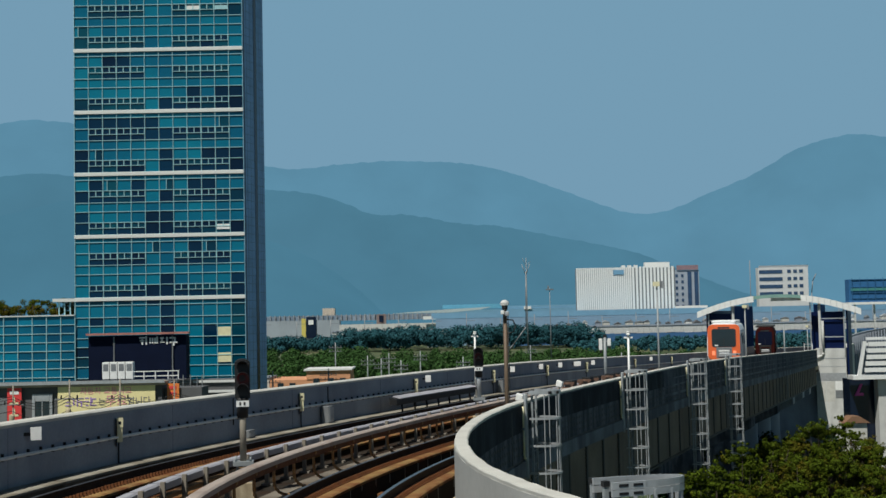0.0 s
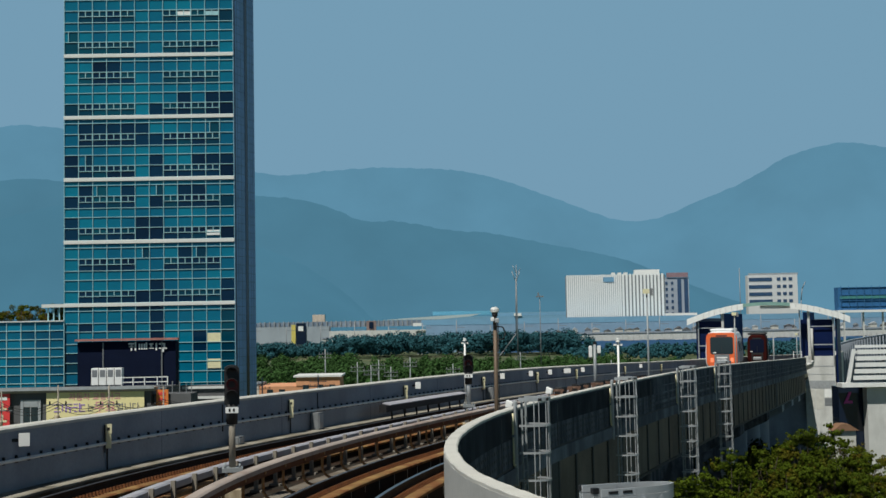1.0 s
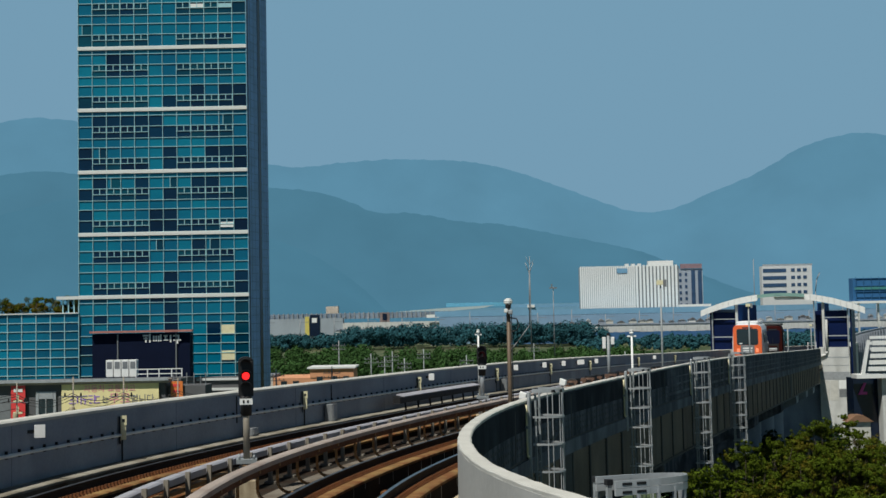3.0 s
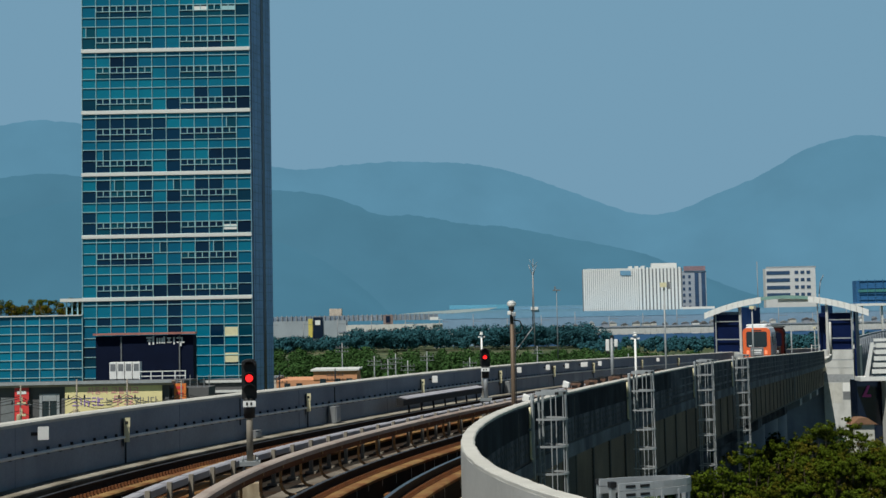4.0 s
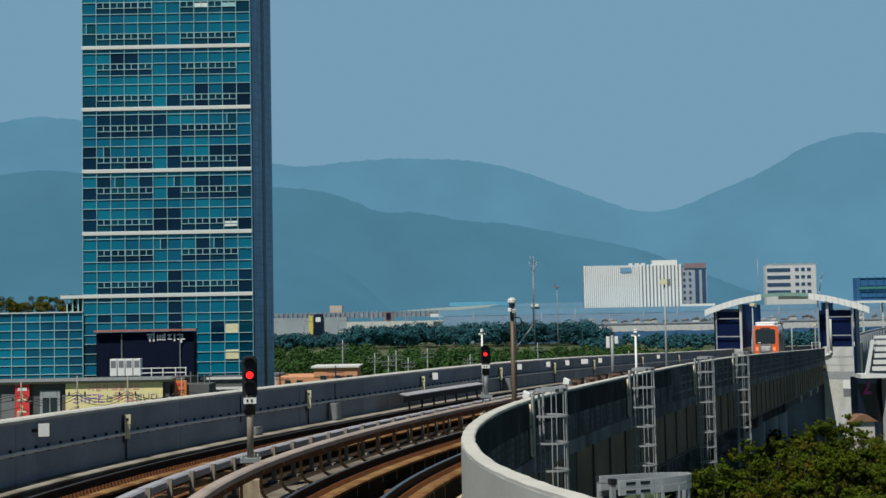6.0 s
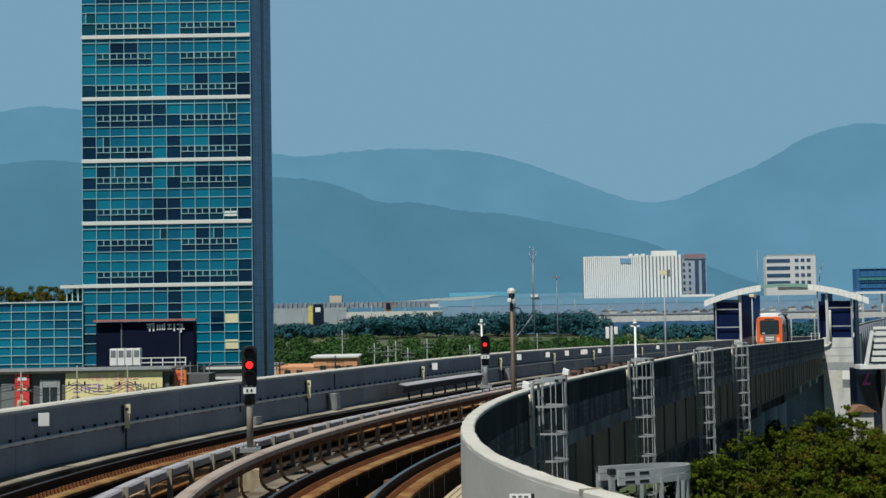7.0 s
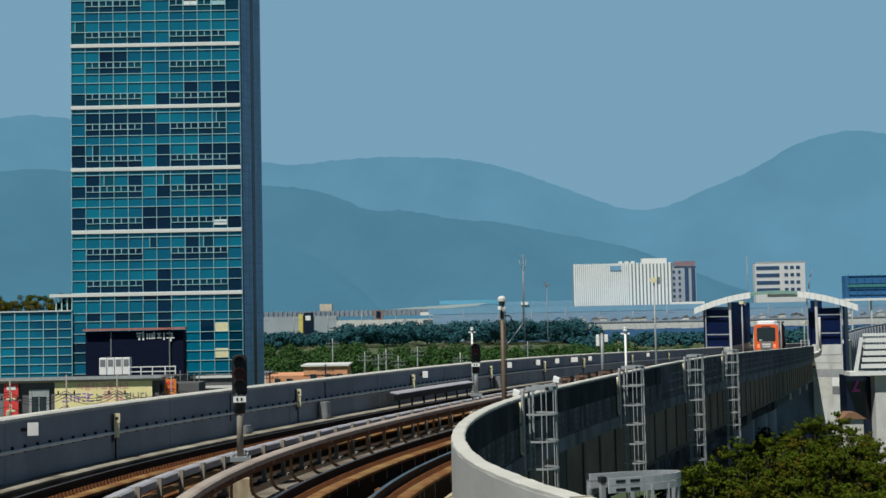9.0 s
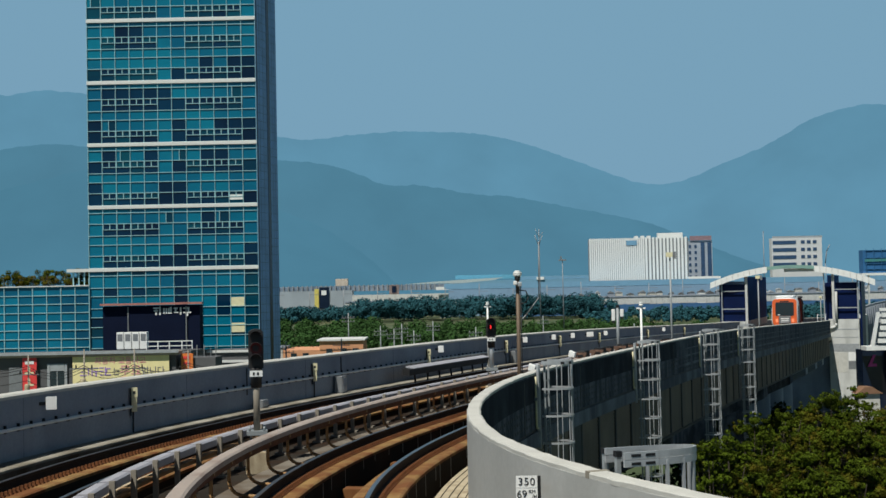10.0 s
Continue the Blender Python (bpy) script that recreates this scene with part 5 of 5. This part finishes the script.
for x, h in ((-26.6, 9.0), (-23.07, 9.3), (-19.9, 9.25), (-16.5, 9.1)):     # poles and wires before the shops
    up = thing("utility_pole", "thin grey utility pole before the shops", "utility pole", "utility poles", at=Matrix.Translation((x, 79, 0)))
    b = bmesh.new()
    tube(b, (0, 0, 0), (0, 0, h), 0.09, 0.045, n=8)
    part("pole", b, "polebrown", up)
    part("crossarm", bx(-0.9, 0.9, -0.1, -0.04, h - 1.25, h - 1.19), "galv_dark", up)
    for xx in (-0.5, 0.5):
        bb = bmesh.new()
        tube(bb, (xx, -0.07, h - 1.19), (xx, -0.07, h - 0.98), 0.06, 0.04, n=7)
        part("insulator", bb, "black", up, "dark insulator")
    bb = bmesh.new()
    tube(bb, (0.0, -0.25, h - 2.35), (0.0, -0.25, h - 1.85), 0.17, n=12)
    part("transformer", bb, "tan", up, "tan transformer can", bevel=0.03)
wires = thing("overhead_wires", "thin dark sagging wires between the poles", "wires", kind="structure")
for z0 in (7.4, 7.95, 8.15, 8.3):
    b = bmesh.new()
    for xa, xb in ((-36, -26.6), (-26.6, -23.07), (-23.07, -19.9), (-19.9, -16.5), (-16.5, -9)):
        pts = [(xa + (xb - xa) * k / 8, 78.8, z0 - 0.5 * (1 - (2 * k / 8 - 1) ** 2)) for k in range(9)]
        pipe(b, pts, 0.018, 4)
    part("wire", b, "black", wires)

# ---------------------------------------------------------------- far buildings
white_hall = thing("white_hall", "large white ribbed hall building", "building")
part("body", bx(67.9, 115.4, 600, 605, 0, 35.0), mat("grey hall wall", (0.30, 0.31, 0.33), 0.8), white_hall)
for i in range(27):
    x = 67.9 + 0.985 * i
    part("rib", bx(x, x + 0.74, 599.4, 599.99, 12, 35.4), "white", white_hall)
for i in range(12):
    x = 94.6 + 1.72 * i
    part("rib", bx(x, x + 1.02, 599.2, 599.99, 12, 35.6), "white", white_hall)
part("side_bay", bx(94.3, 115.3, 599.6, 599.98, 12, 35.0), "galv_dark", white_hall, "grey recess between ribs")
part("roof_house", bx(101, 113, 601, 604, 35.0, 37.6), "white", white_hall, "white roof housing")
for x in (105, 108, 111):
    part("roof_duct", bx(x - 15, x - 13.4, 601, 604, 35.0, 36.4), "white", white_hall)
part("sign", bx(85.6, 90.6, 599.1, 599.35, 32.0, 34.2), "roof_blue", white_hall, "faded blue sign")
grey_hall = thing("grey_block", "grey office block with dark window strips", "building")
part("body", bx(117.6, 130.0, 615, 640, 0, 34), "greyblock", grey_hall)
part("roof_sign", bx(119, 129.6, 614.5, 615, 34.1, 36.4), mat("reddish sign", (0.26, 0.17, 0.19), 0.8), grey_hall)
for x in (118.4, 121.2):
    for j in range(7):
        part("window", bx(x, x + 1.1, 614.8, 614.99, 12.6 + 3 * j, 14.0 + 3 * j), "office_glass", grey_hall)
for x in (124.3, 127.6):
    part("window_strip", bx(x, x + 1.9, 614.8, 614.99, 12.4, 33.2), "office_glass", grey_hall, "tall blue window strip")
apt = thing("pale_office", "pale office block with dark window strips", "building", at=Matrix.Translation((165.7, 640, 0.7)))
part("body", bx(0, 25.6, 0, 5, -0.7, 34.6), mat("pale office wall", (0.62, 0.62, 0.62), 0.8, var=0.08, scale=0.3), apt)
for j in range(4):
    part("strip_window", bx(0.5, 12.4, -0.16, -0.02, 20.2 + 3.76 * j, 22.0 + 3.76 * j), "office_glass", apt, "dark strip window")
    for k in range(3):
        part("window", bx(14.9 + 3.05 * k, 16.8 + 3.05 * k, -0.16, -0.02, 20.4 + 3.76 * j, 22.0 + 3.76 * j), "office_glass", apt)
part("roof_rail", bx(0.5, 26, 0.3, 0.6, 34.6, 35.6), "galv", apt)
m = bmesh.new()
tube(m, (161, 638, 0), (161, 638, 39), 0.2, n=6)
tagged(part("radio_mast", m, "galv_dark"), "thin dark radio mast by the office", "mast")
m = bmesh.new()
pipe(m, [(192.5, 639, 0), (192.5, 639, 22), (193.3, 639, 28), (195, 639, 31.5)], 0.25)
tagged(part("jib", m, "galv_dark"), "small dark jib beside the office roof", "crane")
site = thing("netted_building", "building under construction behind blue netting", "building")
for i in range(6):
    part("column", bx(141 + 6.6 * i, 141.5 + 6.6 * i, 421, 421.5, 0, 14.4), "concrete_pale", site)
part("body", bx(139.1, 175, 420, 424, 15.2, 22.9), mat("blue netting", (0.022, 0.125, 0.30), 0.8, var=0.25, scale=0.15), site)
for z in (16.4, 18.3, 20.2, 22.7):
    part("scaffold_bar", bx(139.9, 175.4, 419.7, 419.95, z, z + 0.2), "net_seam", site)
part("green_net", bx(139.6, 175, 419.6, 419.69, 19.0, 19.9), mat("green netting", (0.05, 0.22, 0.22), 0.8), site)
for i in range(14):
    part("standard", bx(140 + 2.6 * i, 140.1 + 2.6 * i, 419.5, 419.68, 15.3, 23.4), "net_seam", site)
part("base_roof", bx(138.6, 178, 419.4, 430, 14.4, 15.2), "white", site)

far_via = thing("far_viaduct", "long pale concrete road viaduct across the plain", "viaduct", kind="structure")
part("deck", bx(-46, 260, 555, 566, 4.6, 7.6), "concrete_pale", far_via)
part("railing", bx(-46, 260, 554.7, 554.95, 7.6, 8.2), "concrete", far_via)
for i in range(17):
    part("pier", bx(-40 + 18 * i, -37 + 18 * i, 557, 564, 0, 4.6), "concrete", far_via)
part("barrier", bx(30, 260, 552, 552.6, 0, 4.4), mat("blue barrier", (0.035, 0.115, 0.26), 0.7), far_via, "blue barrier below the deck")
for i in range(26):     # catenary masts and heaps behind the viaduct
    x = -110 + 15.5 * i
    mm = bmesh.new()
    tube(mm, (x, 572, 0), (x, 572, 12.5 + 1.2 * (i % 3)), 0.16, n=6)
    box(mm, x, x + 4, 571.8, 572.1, 11.4, 11.6)
    tagged(part("catenary_mast", mm, "galv_dark"), "thin grey overhead-line mast", "mast", "overhead-line masts")
hr = random.Random(41)
for i in range(44):
    hx, hw, hh = 50 + 4.6 * i + hr.uniform(-1, 1), hr.uniform(1.6, 4.0), hr.uniform(8.2, 9.7)
    fh = thing("far_house", "small pale house behind the road viaduct", "house", "houses behind the viaduct", at=Matrix.Translation((hx, 574 + hr.uniform(0, 3), 0)))
    part("wall", bx(0, hw, 0, 3, 0, hh), hr.choice(("coping", "concrete_pale", "white", "concrete")), fh)
    b = bmesh.new()
    prism(b, [(-0.2, hh), (hw + 0.2, hh), (hw * hr.uniform(0.3, 0.7), hh + hr.uniform(0.5, 1.3))], -0.2, 3.2)
    part("roof", b, hr.choice(("greywall", "galv_dark", "galv")), fh)
works = thing("blue_works", "very long low works building with blue roof", "building")
# Wall and roof blues are lightened for haze.
part("hall", bx(0, 420, 584, 597, 0, 12.6), mat("haze-lightened blue works wall", (0.20, 0.32, 0.45), 0.8, var=0.15, scale=0.03), works)
part("roof", bx(-2, 420, 583.9, 598, 12.62, 15.2), "roof_blue", works)
b = bmesh.new()
prism(b, [(-31, 16.9), (10, 16.9), (32, 18.6), (39, 20.3), (10, 19.2), (-12, 18.1)], 880, 890)
part("curved_roof", b, mat("pale curved roof", (0.42, 0.50, 0.52), 0.6), works, "pale curved roof")
part("white_roof", bx(112, 127, 584, 588, 15.22, 16.3), "white", works, "white roof slab")
part("roof_strip", bx(5, 48, 893, 905, 19.6, 22.4), mat("light blue strip", (0.12, 0.38, 0.55), 0.6), works, "light blue roof strip")
part("roof_strip", bx(48, 170, 893, 905, 18.6, 20.9), "roof_blue", works, "blue roof strip")
part("roof_box", bx(63, 68, 890, 892.9, 18.2, 20.2), "white", works, "small white roof box")
part("back_hall", bx(0, 170, 892, 892.9, 0, 18.5), "roof_blue", works, "hazy blue back hall")
low = thing("low_works", "low grey works with a yellow and blue corner", "building")
part("hall", bx(-100, -50, 650, 660, 0, 13.2), mat("grey works wall", (0.30, 0.34, 0.38), 0.8, var=0.2, scale=0.1), low)
part("hall", bx(-50, 4, 650, 660, 0, 10.6), "concrete_pale", low, "long pale hall")
part("yellow_panel", bx(-69.6, -67.4, 649.4, 649.9, 4, 14.2), mat("yellow panel", (0.6, 0.5, 0.12), 0.7), low)
part("blue_panel", bx(-67.0, -62, 649.4, 649.9, 4, 15), "sidedark", low, "dark blue panel")
part("panel_mark", bx(-66, -63.4, 649.2, 649.38, 11, 13.4), "white", low)
part("roof_band", bx(-100, 8, 662, 664, 12.6, 15.6), mat("truss band", (0.16, 0.21, 0.27), 0.7, var=0.5, scale=0.4), low, "dark roof truss")
for i in range(43):
    part("truss_bar", bx(-100 + 2.5 * i, -99.5 + 2.5 * i, 661.3, 661.9, 12.7, 16.0), "postgrey", low)
part("kiosk", bx(-60, -53.5, 665, 670, 10, 19.4), mat("tan kiosk", (0.50, 0.42, 0.34), 0.8), low, "tan block on the roof")
part("gate_block", bx(-31, -26, 655, 659, 6, 15.6), mat("brown block", (0.20, 0.15, 0.14), 0.8), low)
part("gate_sign", bx(-29.6, -27.4, 654.5, 654.9, 11.5, 15), "sidedark", low, "dark sign")
part("white_roof", bx(-6.5, 2, 640, 648, 12.4, 14.0), "white", low, "small white roof")
for x, y, h, fork in ((21.95, 300, 26.7, True), (27.45, 300, 19.4, False)):
    am = thing("tall_mast", "tall thin dark mast on the plain", "mast", at=Matrix.Translation((x, y, 0)))
    b = bmesh.new()
    tube(b, (0, 0, 0), (0, 0, h), 0.16, 0.08, n=6)
    part("pole", b, "galv_dark", am)
    b = bmesh.new()
    if fork:
        pipe(b, [(-0.9, 0, h), (0, 0, h - 2.0), (1.0, 0, h - 0.8)], 0.06)
    else:
        box(b, -0.9, 0.9, -0.3, 0.3, h - 0.5, h - 0.2)
        box(b, -0.5, -0.2, -0.3, 0.3, h - 0.2, h + 0.6)
    part("head", b, "galv_dark", am)

# right of the station
yard = thing("roof_frame", "white slatted steel frame on a dark low building", "building", at=Matrix.Translation((23.6, 70, 0)))
part("hall", bx(-0.2, 14, 1.2, 2.4, 0, 8.7), "sidedark", yard, "dark building")
part("floor_slab", bx(-0.4, 9, -0.1, 0.9, 8.72, 8.95), "white", yard)
for j in range(5):
    part("slat", bx(0.30 + 0.07 * j, 9, 0.0, 0.12, 9.12 + 0.36 * j, 9.36 + 0.36 * j), "white", yard)
for j in range(3):
    part("slat", bx(1.2, 9, 2.2, 2.32, 10.2 + 0.33 * j, 10.36 + 0.33 * j), "white", yard)
b = bmesh.new()
prism(b, [(-0.12, 8.95), (0.06, 8.95), (0.42, 10.85), (0.28, 10.85)], -0.1, 0.1)
part("raking_post", b, "white", yard)
b = bmesh.new()
prism(b, [(0.05, 7.75), (0.55, 7.75), (0.55, 7.9), (0.3, 7.9), (0.52, 8.4), (0.38, 8.4)], 1.1, 1.18)
part("neon_sign", b, mat("magenta sign", (0.5, 0.06, 0.3), 0.6), yard, "magenta angular sign")
part("column", bx(1.15, 4.4, 0.4, 1.1, 0, 8.68), "concrete_pale", yard, "grey concrete column")
hut = thing("small_house", "small house with a brown roof behind the bushes", "house", at=Matrix.Translation((23.0, 69, 0)))
part("wall", bx(-0.6, 0.55, 0, 0.8, 0, 6.42), "coping", hut)
b = bmesh.new()
prism(b, [(-0.75, 6.41), (0.7, 6.41), (0.12, 6.78), (-0.3, 6.78)], -0.15, 0.85)
part("roof", b, mat("brown roof", (0.22, 0.12, 0.07), 0.8), hut)
fence = thing("screen_fence", "grey slatted screen along the line beyond the station", "fence", kind="structure")
RISE = 0.033        # the screen climbs along the line


def climbing(profile, s0, s1, step=3.0):
    bm = sweep(bmesh.new(), profile, s0, s1, step)
    bm.verts.ensure_lookup_table()
    n, k = round((s1 - s0) / step), len(profile)
    for i, v in enumerate(bm.verts):
        v.co.z += RISE * (s1 - s0) * (i // k) / n
    return bm


part("parapet", climbing(rect(5.35, 5.5, -7.2, 2.1), 139, 229), "fascia", fence)
part("coping", climbing(rect(5.3, 5.56, 2.102, 2.26), 139, 229), "concrete", fence, "grey top rail")
for i in range(40):
    part("fence_post", bx(-0.13, 0.13, -0.16, 0.16, -7.0, 2.1), "concrete", fence, at=on_line(139.3 + 2.2 * i, 5.64, RISE * 2.2 * i))
for k in range(13):
    part("slat", climbing(rect(5.505, 5.58, -6.9 + 0.68 * k, -6.62 + 0.68 * k), 139, 229), "concrete", fence)
gate = thing("track_gate", "white tubular gate at the platform end", "gate", at=on_line(119.4, 3.2))
for x in (-0.35, 0.0, 0.35):
    b = bmesh.new()
    tube(b, (x, 0, -0.3), (x, 0, 1.6), 0.03)
    part("upright", b, "galv", gate)
for z in (0.9, 1.5):
    part("bar", bx(-0.35, 0.35, -0.02, 0.02, z, z + 0.05), "galv", gate)
dp = thing("drain_pipe", "white bent drain pipe on the station wall", "pipe")
b = bmesh.new()
pipe(b, [SM @ Vector(q) for q in ((4.45, -0.08, 3.6), (4.45, -0.08, 0.75), (4.35, -0.1, 0.5), (3.85, -0.12, 0.3), (3.72, -0.12, 0.1), (3.72, -0.12, -0.9))], 0.11, 8)
part("pipe", b, "concrete_pale", dp)


# ---------------------------------------------------------------- plants
def leaves(bm, c, r, n, size, rnd, flat=0.8):
    """Leaf blades scattered through a clump, thicker towards its skin."""
    for _ in range(n):
        d = Vector((rnd.gauss(0, 1), rnd.gauss(0, 1), rnd.gauss(0, 1))).normalized()
        p = Vector(c) + Vector((d.x, d.y, d.z * flat)) * r * (0.55 + 0.5 * rnd.random())
        nrm = (d * 1.5 + Vector((rnd.uniform(-0.7, 0.7), rnd.uniform(-0.7, 0.7), rnd.uniform(-0.3, 0.8)))).normalized()
        a = nrm.orthogonal().normalized()
        a.rotate(Matrix.Rotation(rnd.random() * 6.28, 3, nrm))
        b = nrm.cross(a)
        s = size * rnd.uniform(0.6, 1.3)
        vs = [bm.verts.new(p + a * s * x + b * s * y) for x, y in ((-0.9, 0), (0, -0.38), (0.9, 0), (0, 0.38))]
        bm.faces.new(vs)


def bush(x, y, h, r, seed, size=0.065, dense=900, label="dense sunlit green tree beside the viaduct"):
    rnd = random.Random(seed)
    t = thing("tree", label, "tree", "trees beside the viaduct", at=Matrix.Translation((x, y, 0)))
    b = bmesh.new()
    tube(b, (0, 0, 0), (0, 0, h * 0.5), 0.16, 0.11, n=8)
    crown = bmesh.new()
    for i in range(36):
        a, q = rnd.uniform(0, 6.28), r * math.sqrt(rnd.uniform(0.0, 1))
        z = h * (0.98 - 0.42 * (q / r) ** 2) * (1 - 0.20 * rnd.random() ** 2) - 0.25
        c = Vector((math.cos(a) * q, math.sin(a) * q, max(0.8, z)))
        cr = rnd.uniform(0.14, 0.46) * (0.6 + 0.2 * r)
        tube(b, (0, 0, h * rnd.uniform(0.45, 0.6)), c, 0.028, 0.01, n=5)
        leaves(crown, c, cr, int(dense * cr), size, rnd, 0.55)
        for k in range(6):              # sprays that break the outline
            d = Vector((rnd.uniform(-1, 1), rnd.uniform(-1, 1), rnd.uniform(-0.2, 0.8))).normalized() * cr * rnd.uniform(0.9, 1.6)
            leaves(crown, c + d, cr * 0.28, 22, size, rnd)
    part("trunk", b, "bark", t)
    part("crown", crown, "leaf", t, "dense uneven crown of small leaves")
    return t


for i, (x, y, h, r) in enumerate(((8.1, 39.3, 8.1, 1.2), (9.5, 42.9, 8.1, 1.3), (11.4, 47.7, 7.9, 1.4), (14.0, 54.4, 7.6, 1.6), (16.6, 61.4, 6.9, 1.9), (18.9, 66.0, 6.3, 1.9), (20.0, 66.0, 7.0, 1.9), (20.8, 66.0, 7.5, 1.9), (21.9, 66.0, 6.4, 1.9), (23.1, 66.0, 6.0, 1.9), (20.3, 62.0, 6.9, 1.7), (21.4, 62.0, 6.7, 1.7), (8.6, 40.5, 7.6, 1.3), (10.5, 45.6, 7.2, 1.4), (12.9, 51.7, 6.9, 1.6), (15.4, 54.0, 6.7, 1.6), (16.5, 54.0, 7.1, 1.6), (17.6, 54.0, 6.8, 1.6), (18.7, 54.0, 6.6, 1.6), (8.8, 41.1, 7.0, 1.4), (10.2, 43.0, 6.7, 1.4), (12.0, 43.0, 7.1, 1.4), (12.8, 43.0, 6.9, 1.4), (13.7, 43.0, 7.2, 1.4), (14.6, 43.0, 7.0, 1.4), (15.3, 43.0, 6.9, 1.4), (11.3, 43.0, 6.6, 1.4))):
    bush(x, y, h, r, 100 + i)
rnd = random.Random(5)
for i in range(18):      # roof garden
    sh = thing("roof_shrub", "green shrub of the roof garden", "shrub", "roof garden shrubs", at=Matrix.Translation((-52.5 + i * 0.83, 135 + rnd.random() * 1.5, 13.72)))
    b, tr = bmesh.new(), bmesh.new()
    hh = rnd.uniform(0.9, 2.5)
    tube(tr, (0, 0, 0), (0, 0, hh * 0.7), 0.05, n=5)
    for k in range(9):
        leaves(b, (rnd.uniform(-0.5, 0.5), rnd.uniform(-0.4, 0.4), hh * rnd.uniform(0.1, 0.9)), rnd.uniform(0.25, 0.5), 110, 0.11, rnd)
    part("trunk", tr, "bark", sh)
    part("crown", b, "leaf", sh)


def woods(name, n, xr, yr, hr, seed, size, per, label, look_of="leaf_far"):
    """Far trees nobody could count: crowns of leaf tufts with gaps."""
    rnd = random.Random(seed)
    V, Fc = [], []
    for _ in range(n):
        x, y, h = rnd.uniform(*xr), rnd.uniform(*yr), rnd.uniform(*hr)
        r = h * rnd.uniform(0.35, 0.55)
        blobs = [(x + rnd.uniform(-r, r) * 0.7, y + rnd.uniform(-r, r) * 0.6, h * rnd.uniform(0.3, 0.85), r * rnd.uniform(0.35, 0.6)) for _ in range(6)]
        for bx_, by_, bz_, br_ in blobs:
            for _ in range(per):
                d = Vector((rnd.gauss(0, 1), rnd.gauss(0, 1), rnd.gauss(0, 1))).normalized()
                p = Vector((bx_, by_, bz_)) + d * br_ * rnd.uniform(0.7, 1.1)
                nn = (d * 1.5 + Vector((rnd.uniform(-.6, .6), rnd.uniform(-.6, .6), rnd.uniform(-.2, .6)))).normalized()
                a = nn.orthogonal().normalized()
                c = nn.cross(a)
                s = size * rnd.uniform(0.6, 1.4)
                k = len(V)
                V += [p + a * s, p + c * s * 0.8, p - a * s * 0.9, p - c * s * 0.7]
                Fc.append((k, k + 1, k + 2, k + 3))
    me = bpy.data.meshes.new(name)
    me.from_pydata([tuple(v) for v in V], [], Fc)
    me.materials.append(M[look_of])
    return tagged(new(name, me), label, "trees", kind="stuff")


woods("woods_far", 190, (-38, 64), (495, 545), (7.2, 10.3), 11, 0.42, 64, "dark wood across the plain", "leaf_hazed")
woods("woods_far", 130, (-105, -34), (495, 545), (4.6, 7.0), 17, 0.40, 60, "dark low wood across the plain", "leaf_hazed")
woods("woods_far", 420, (50, 190), (400, 545), (2.4, 4.2), 12, 0.40, 34, "thin far trees below the road viaduct", "leaf_hazed")
woods("woods_middle", 150, (-36, 10), (225, 320), (3.6, 5.6), 13, 0.24, 64, "green thicket on the plain")
woods("woods_middle", 210, (2, 50), (250, 340), (2.8, 4.6), 14, 0.24, 56, "green thicket behind the viaduct")
woods("woods_middle", 60, (-60, -20), (290, 380), (3.5, 6.0), 15, 0.28, 60, "green thicket behind the tower")
woods("undergrowth", 110, (4, 40), (24, 110), (1.2, 3.2), 16, 0.22, 30, "undergrowth below the viaduct, leaves darkened for shade", "leaf_shade")

# Thicket added to stand for the black shade beside the piers.
woods("undergrowth", 90, (6, 15), (30, 62), (2.6, 4.6), 18, 0.16, 60, "added thicket beside the piers, leaves darkened for shade", "leaf_shade")
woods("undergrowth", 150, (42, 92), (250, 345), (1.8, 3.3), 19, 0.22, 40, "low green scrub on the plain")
# Two more added thickets; their dark leaves stand for shade on the ground.
woods("undergrowth", 80, (2.5, 9.5), (26, 50), (1.5, 3.2), 21, 0.16, 40, "added thicket under the viaduct, leaves darkened for shade", "leaf_shade")
woods("undergrowth", 110, (14, 27), (72, 114), (2.0, 3.8), 20, 0.18, 44, "added scrub between piers and station, leaves darkened for shade", "leaf_shade")


def lamp_turn(z, deg):
    return Matrix.Translation((0, -0.10, z)) @ Matrix.Rotation(radians(deg), 4, "Z")


def car_pose(s, o, slew):
    """A carriage on the line, its far end slewed some degrees to the right of the line of sight from the platform."""
    p = line(s, o)[0]
    return Matrix.Translation(p) @ Matrix.Rotation(-math.atan2(p.x, p.y) - radians(slew), 4, "Z")


def motions():
    walk(train_one, [(t, car_pose(s, -2.0, float(np.interp(t, (0, 4, 5.5, 7, 10), (2.9, 3.3, 3.4, 2.5, 1.8))))) for t, s in RUN_ONE])
    walk(train_two, [(t, car_pose(s, o, 1.5)) for t, s, o in RUN_TWO])
    # turning the made-up two-sided discs stands for the lamps going on and off
    walk(lens_one, [(t, lamp_turn(lens_one_z, d)) for t, d in ((0, 180), (1.1, 180), (1.3, 115), (1.6, 50), (2.4, 30), (3.2, 0), (7.6, 0), (8.1, -50), (8.5, -115), (8.7, -180), (10, -180))])
    walk(lens_two, [(t, lamp_turn(lens_two_z, d)) for t, d in ((0, 180), (2.8, 180), (3.1, 115), (3.4, 50), (3.7, 0), (8.4, 0), (8.6, -50), (8.8, -115), (9.0, -180), (9.6, -180), (9.8, -145), (10, -75))])


motions()
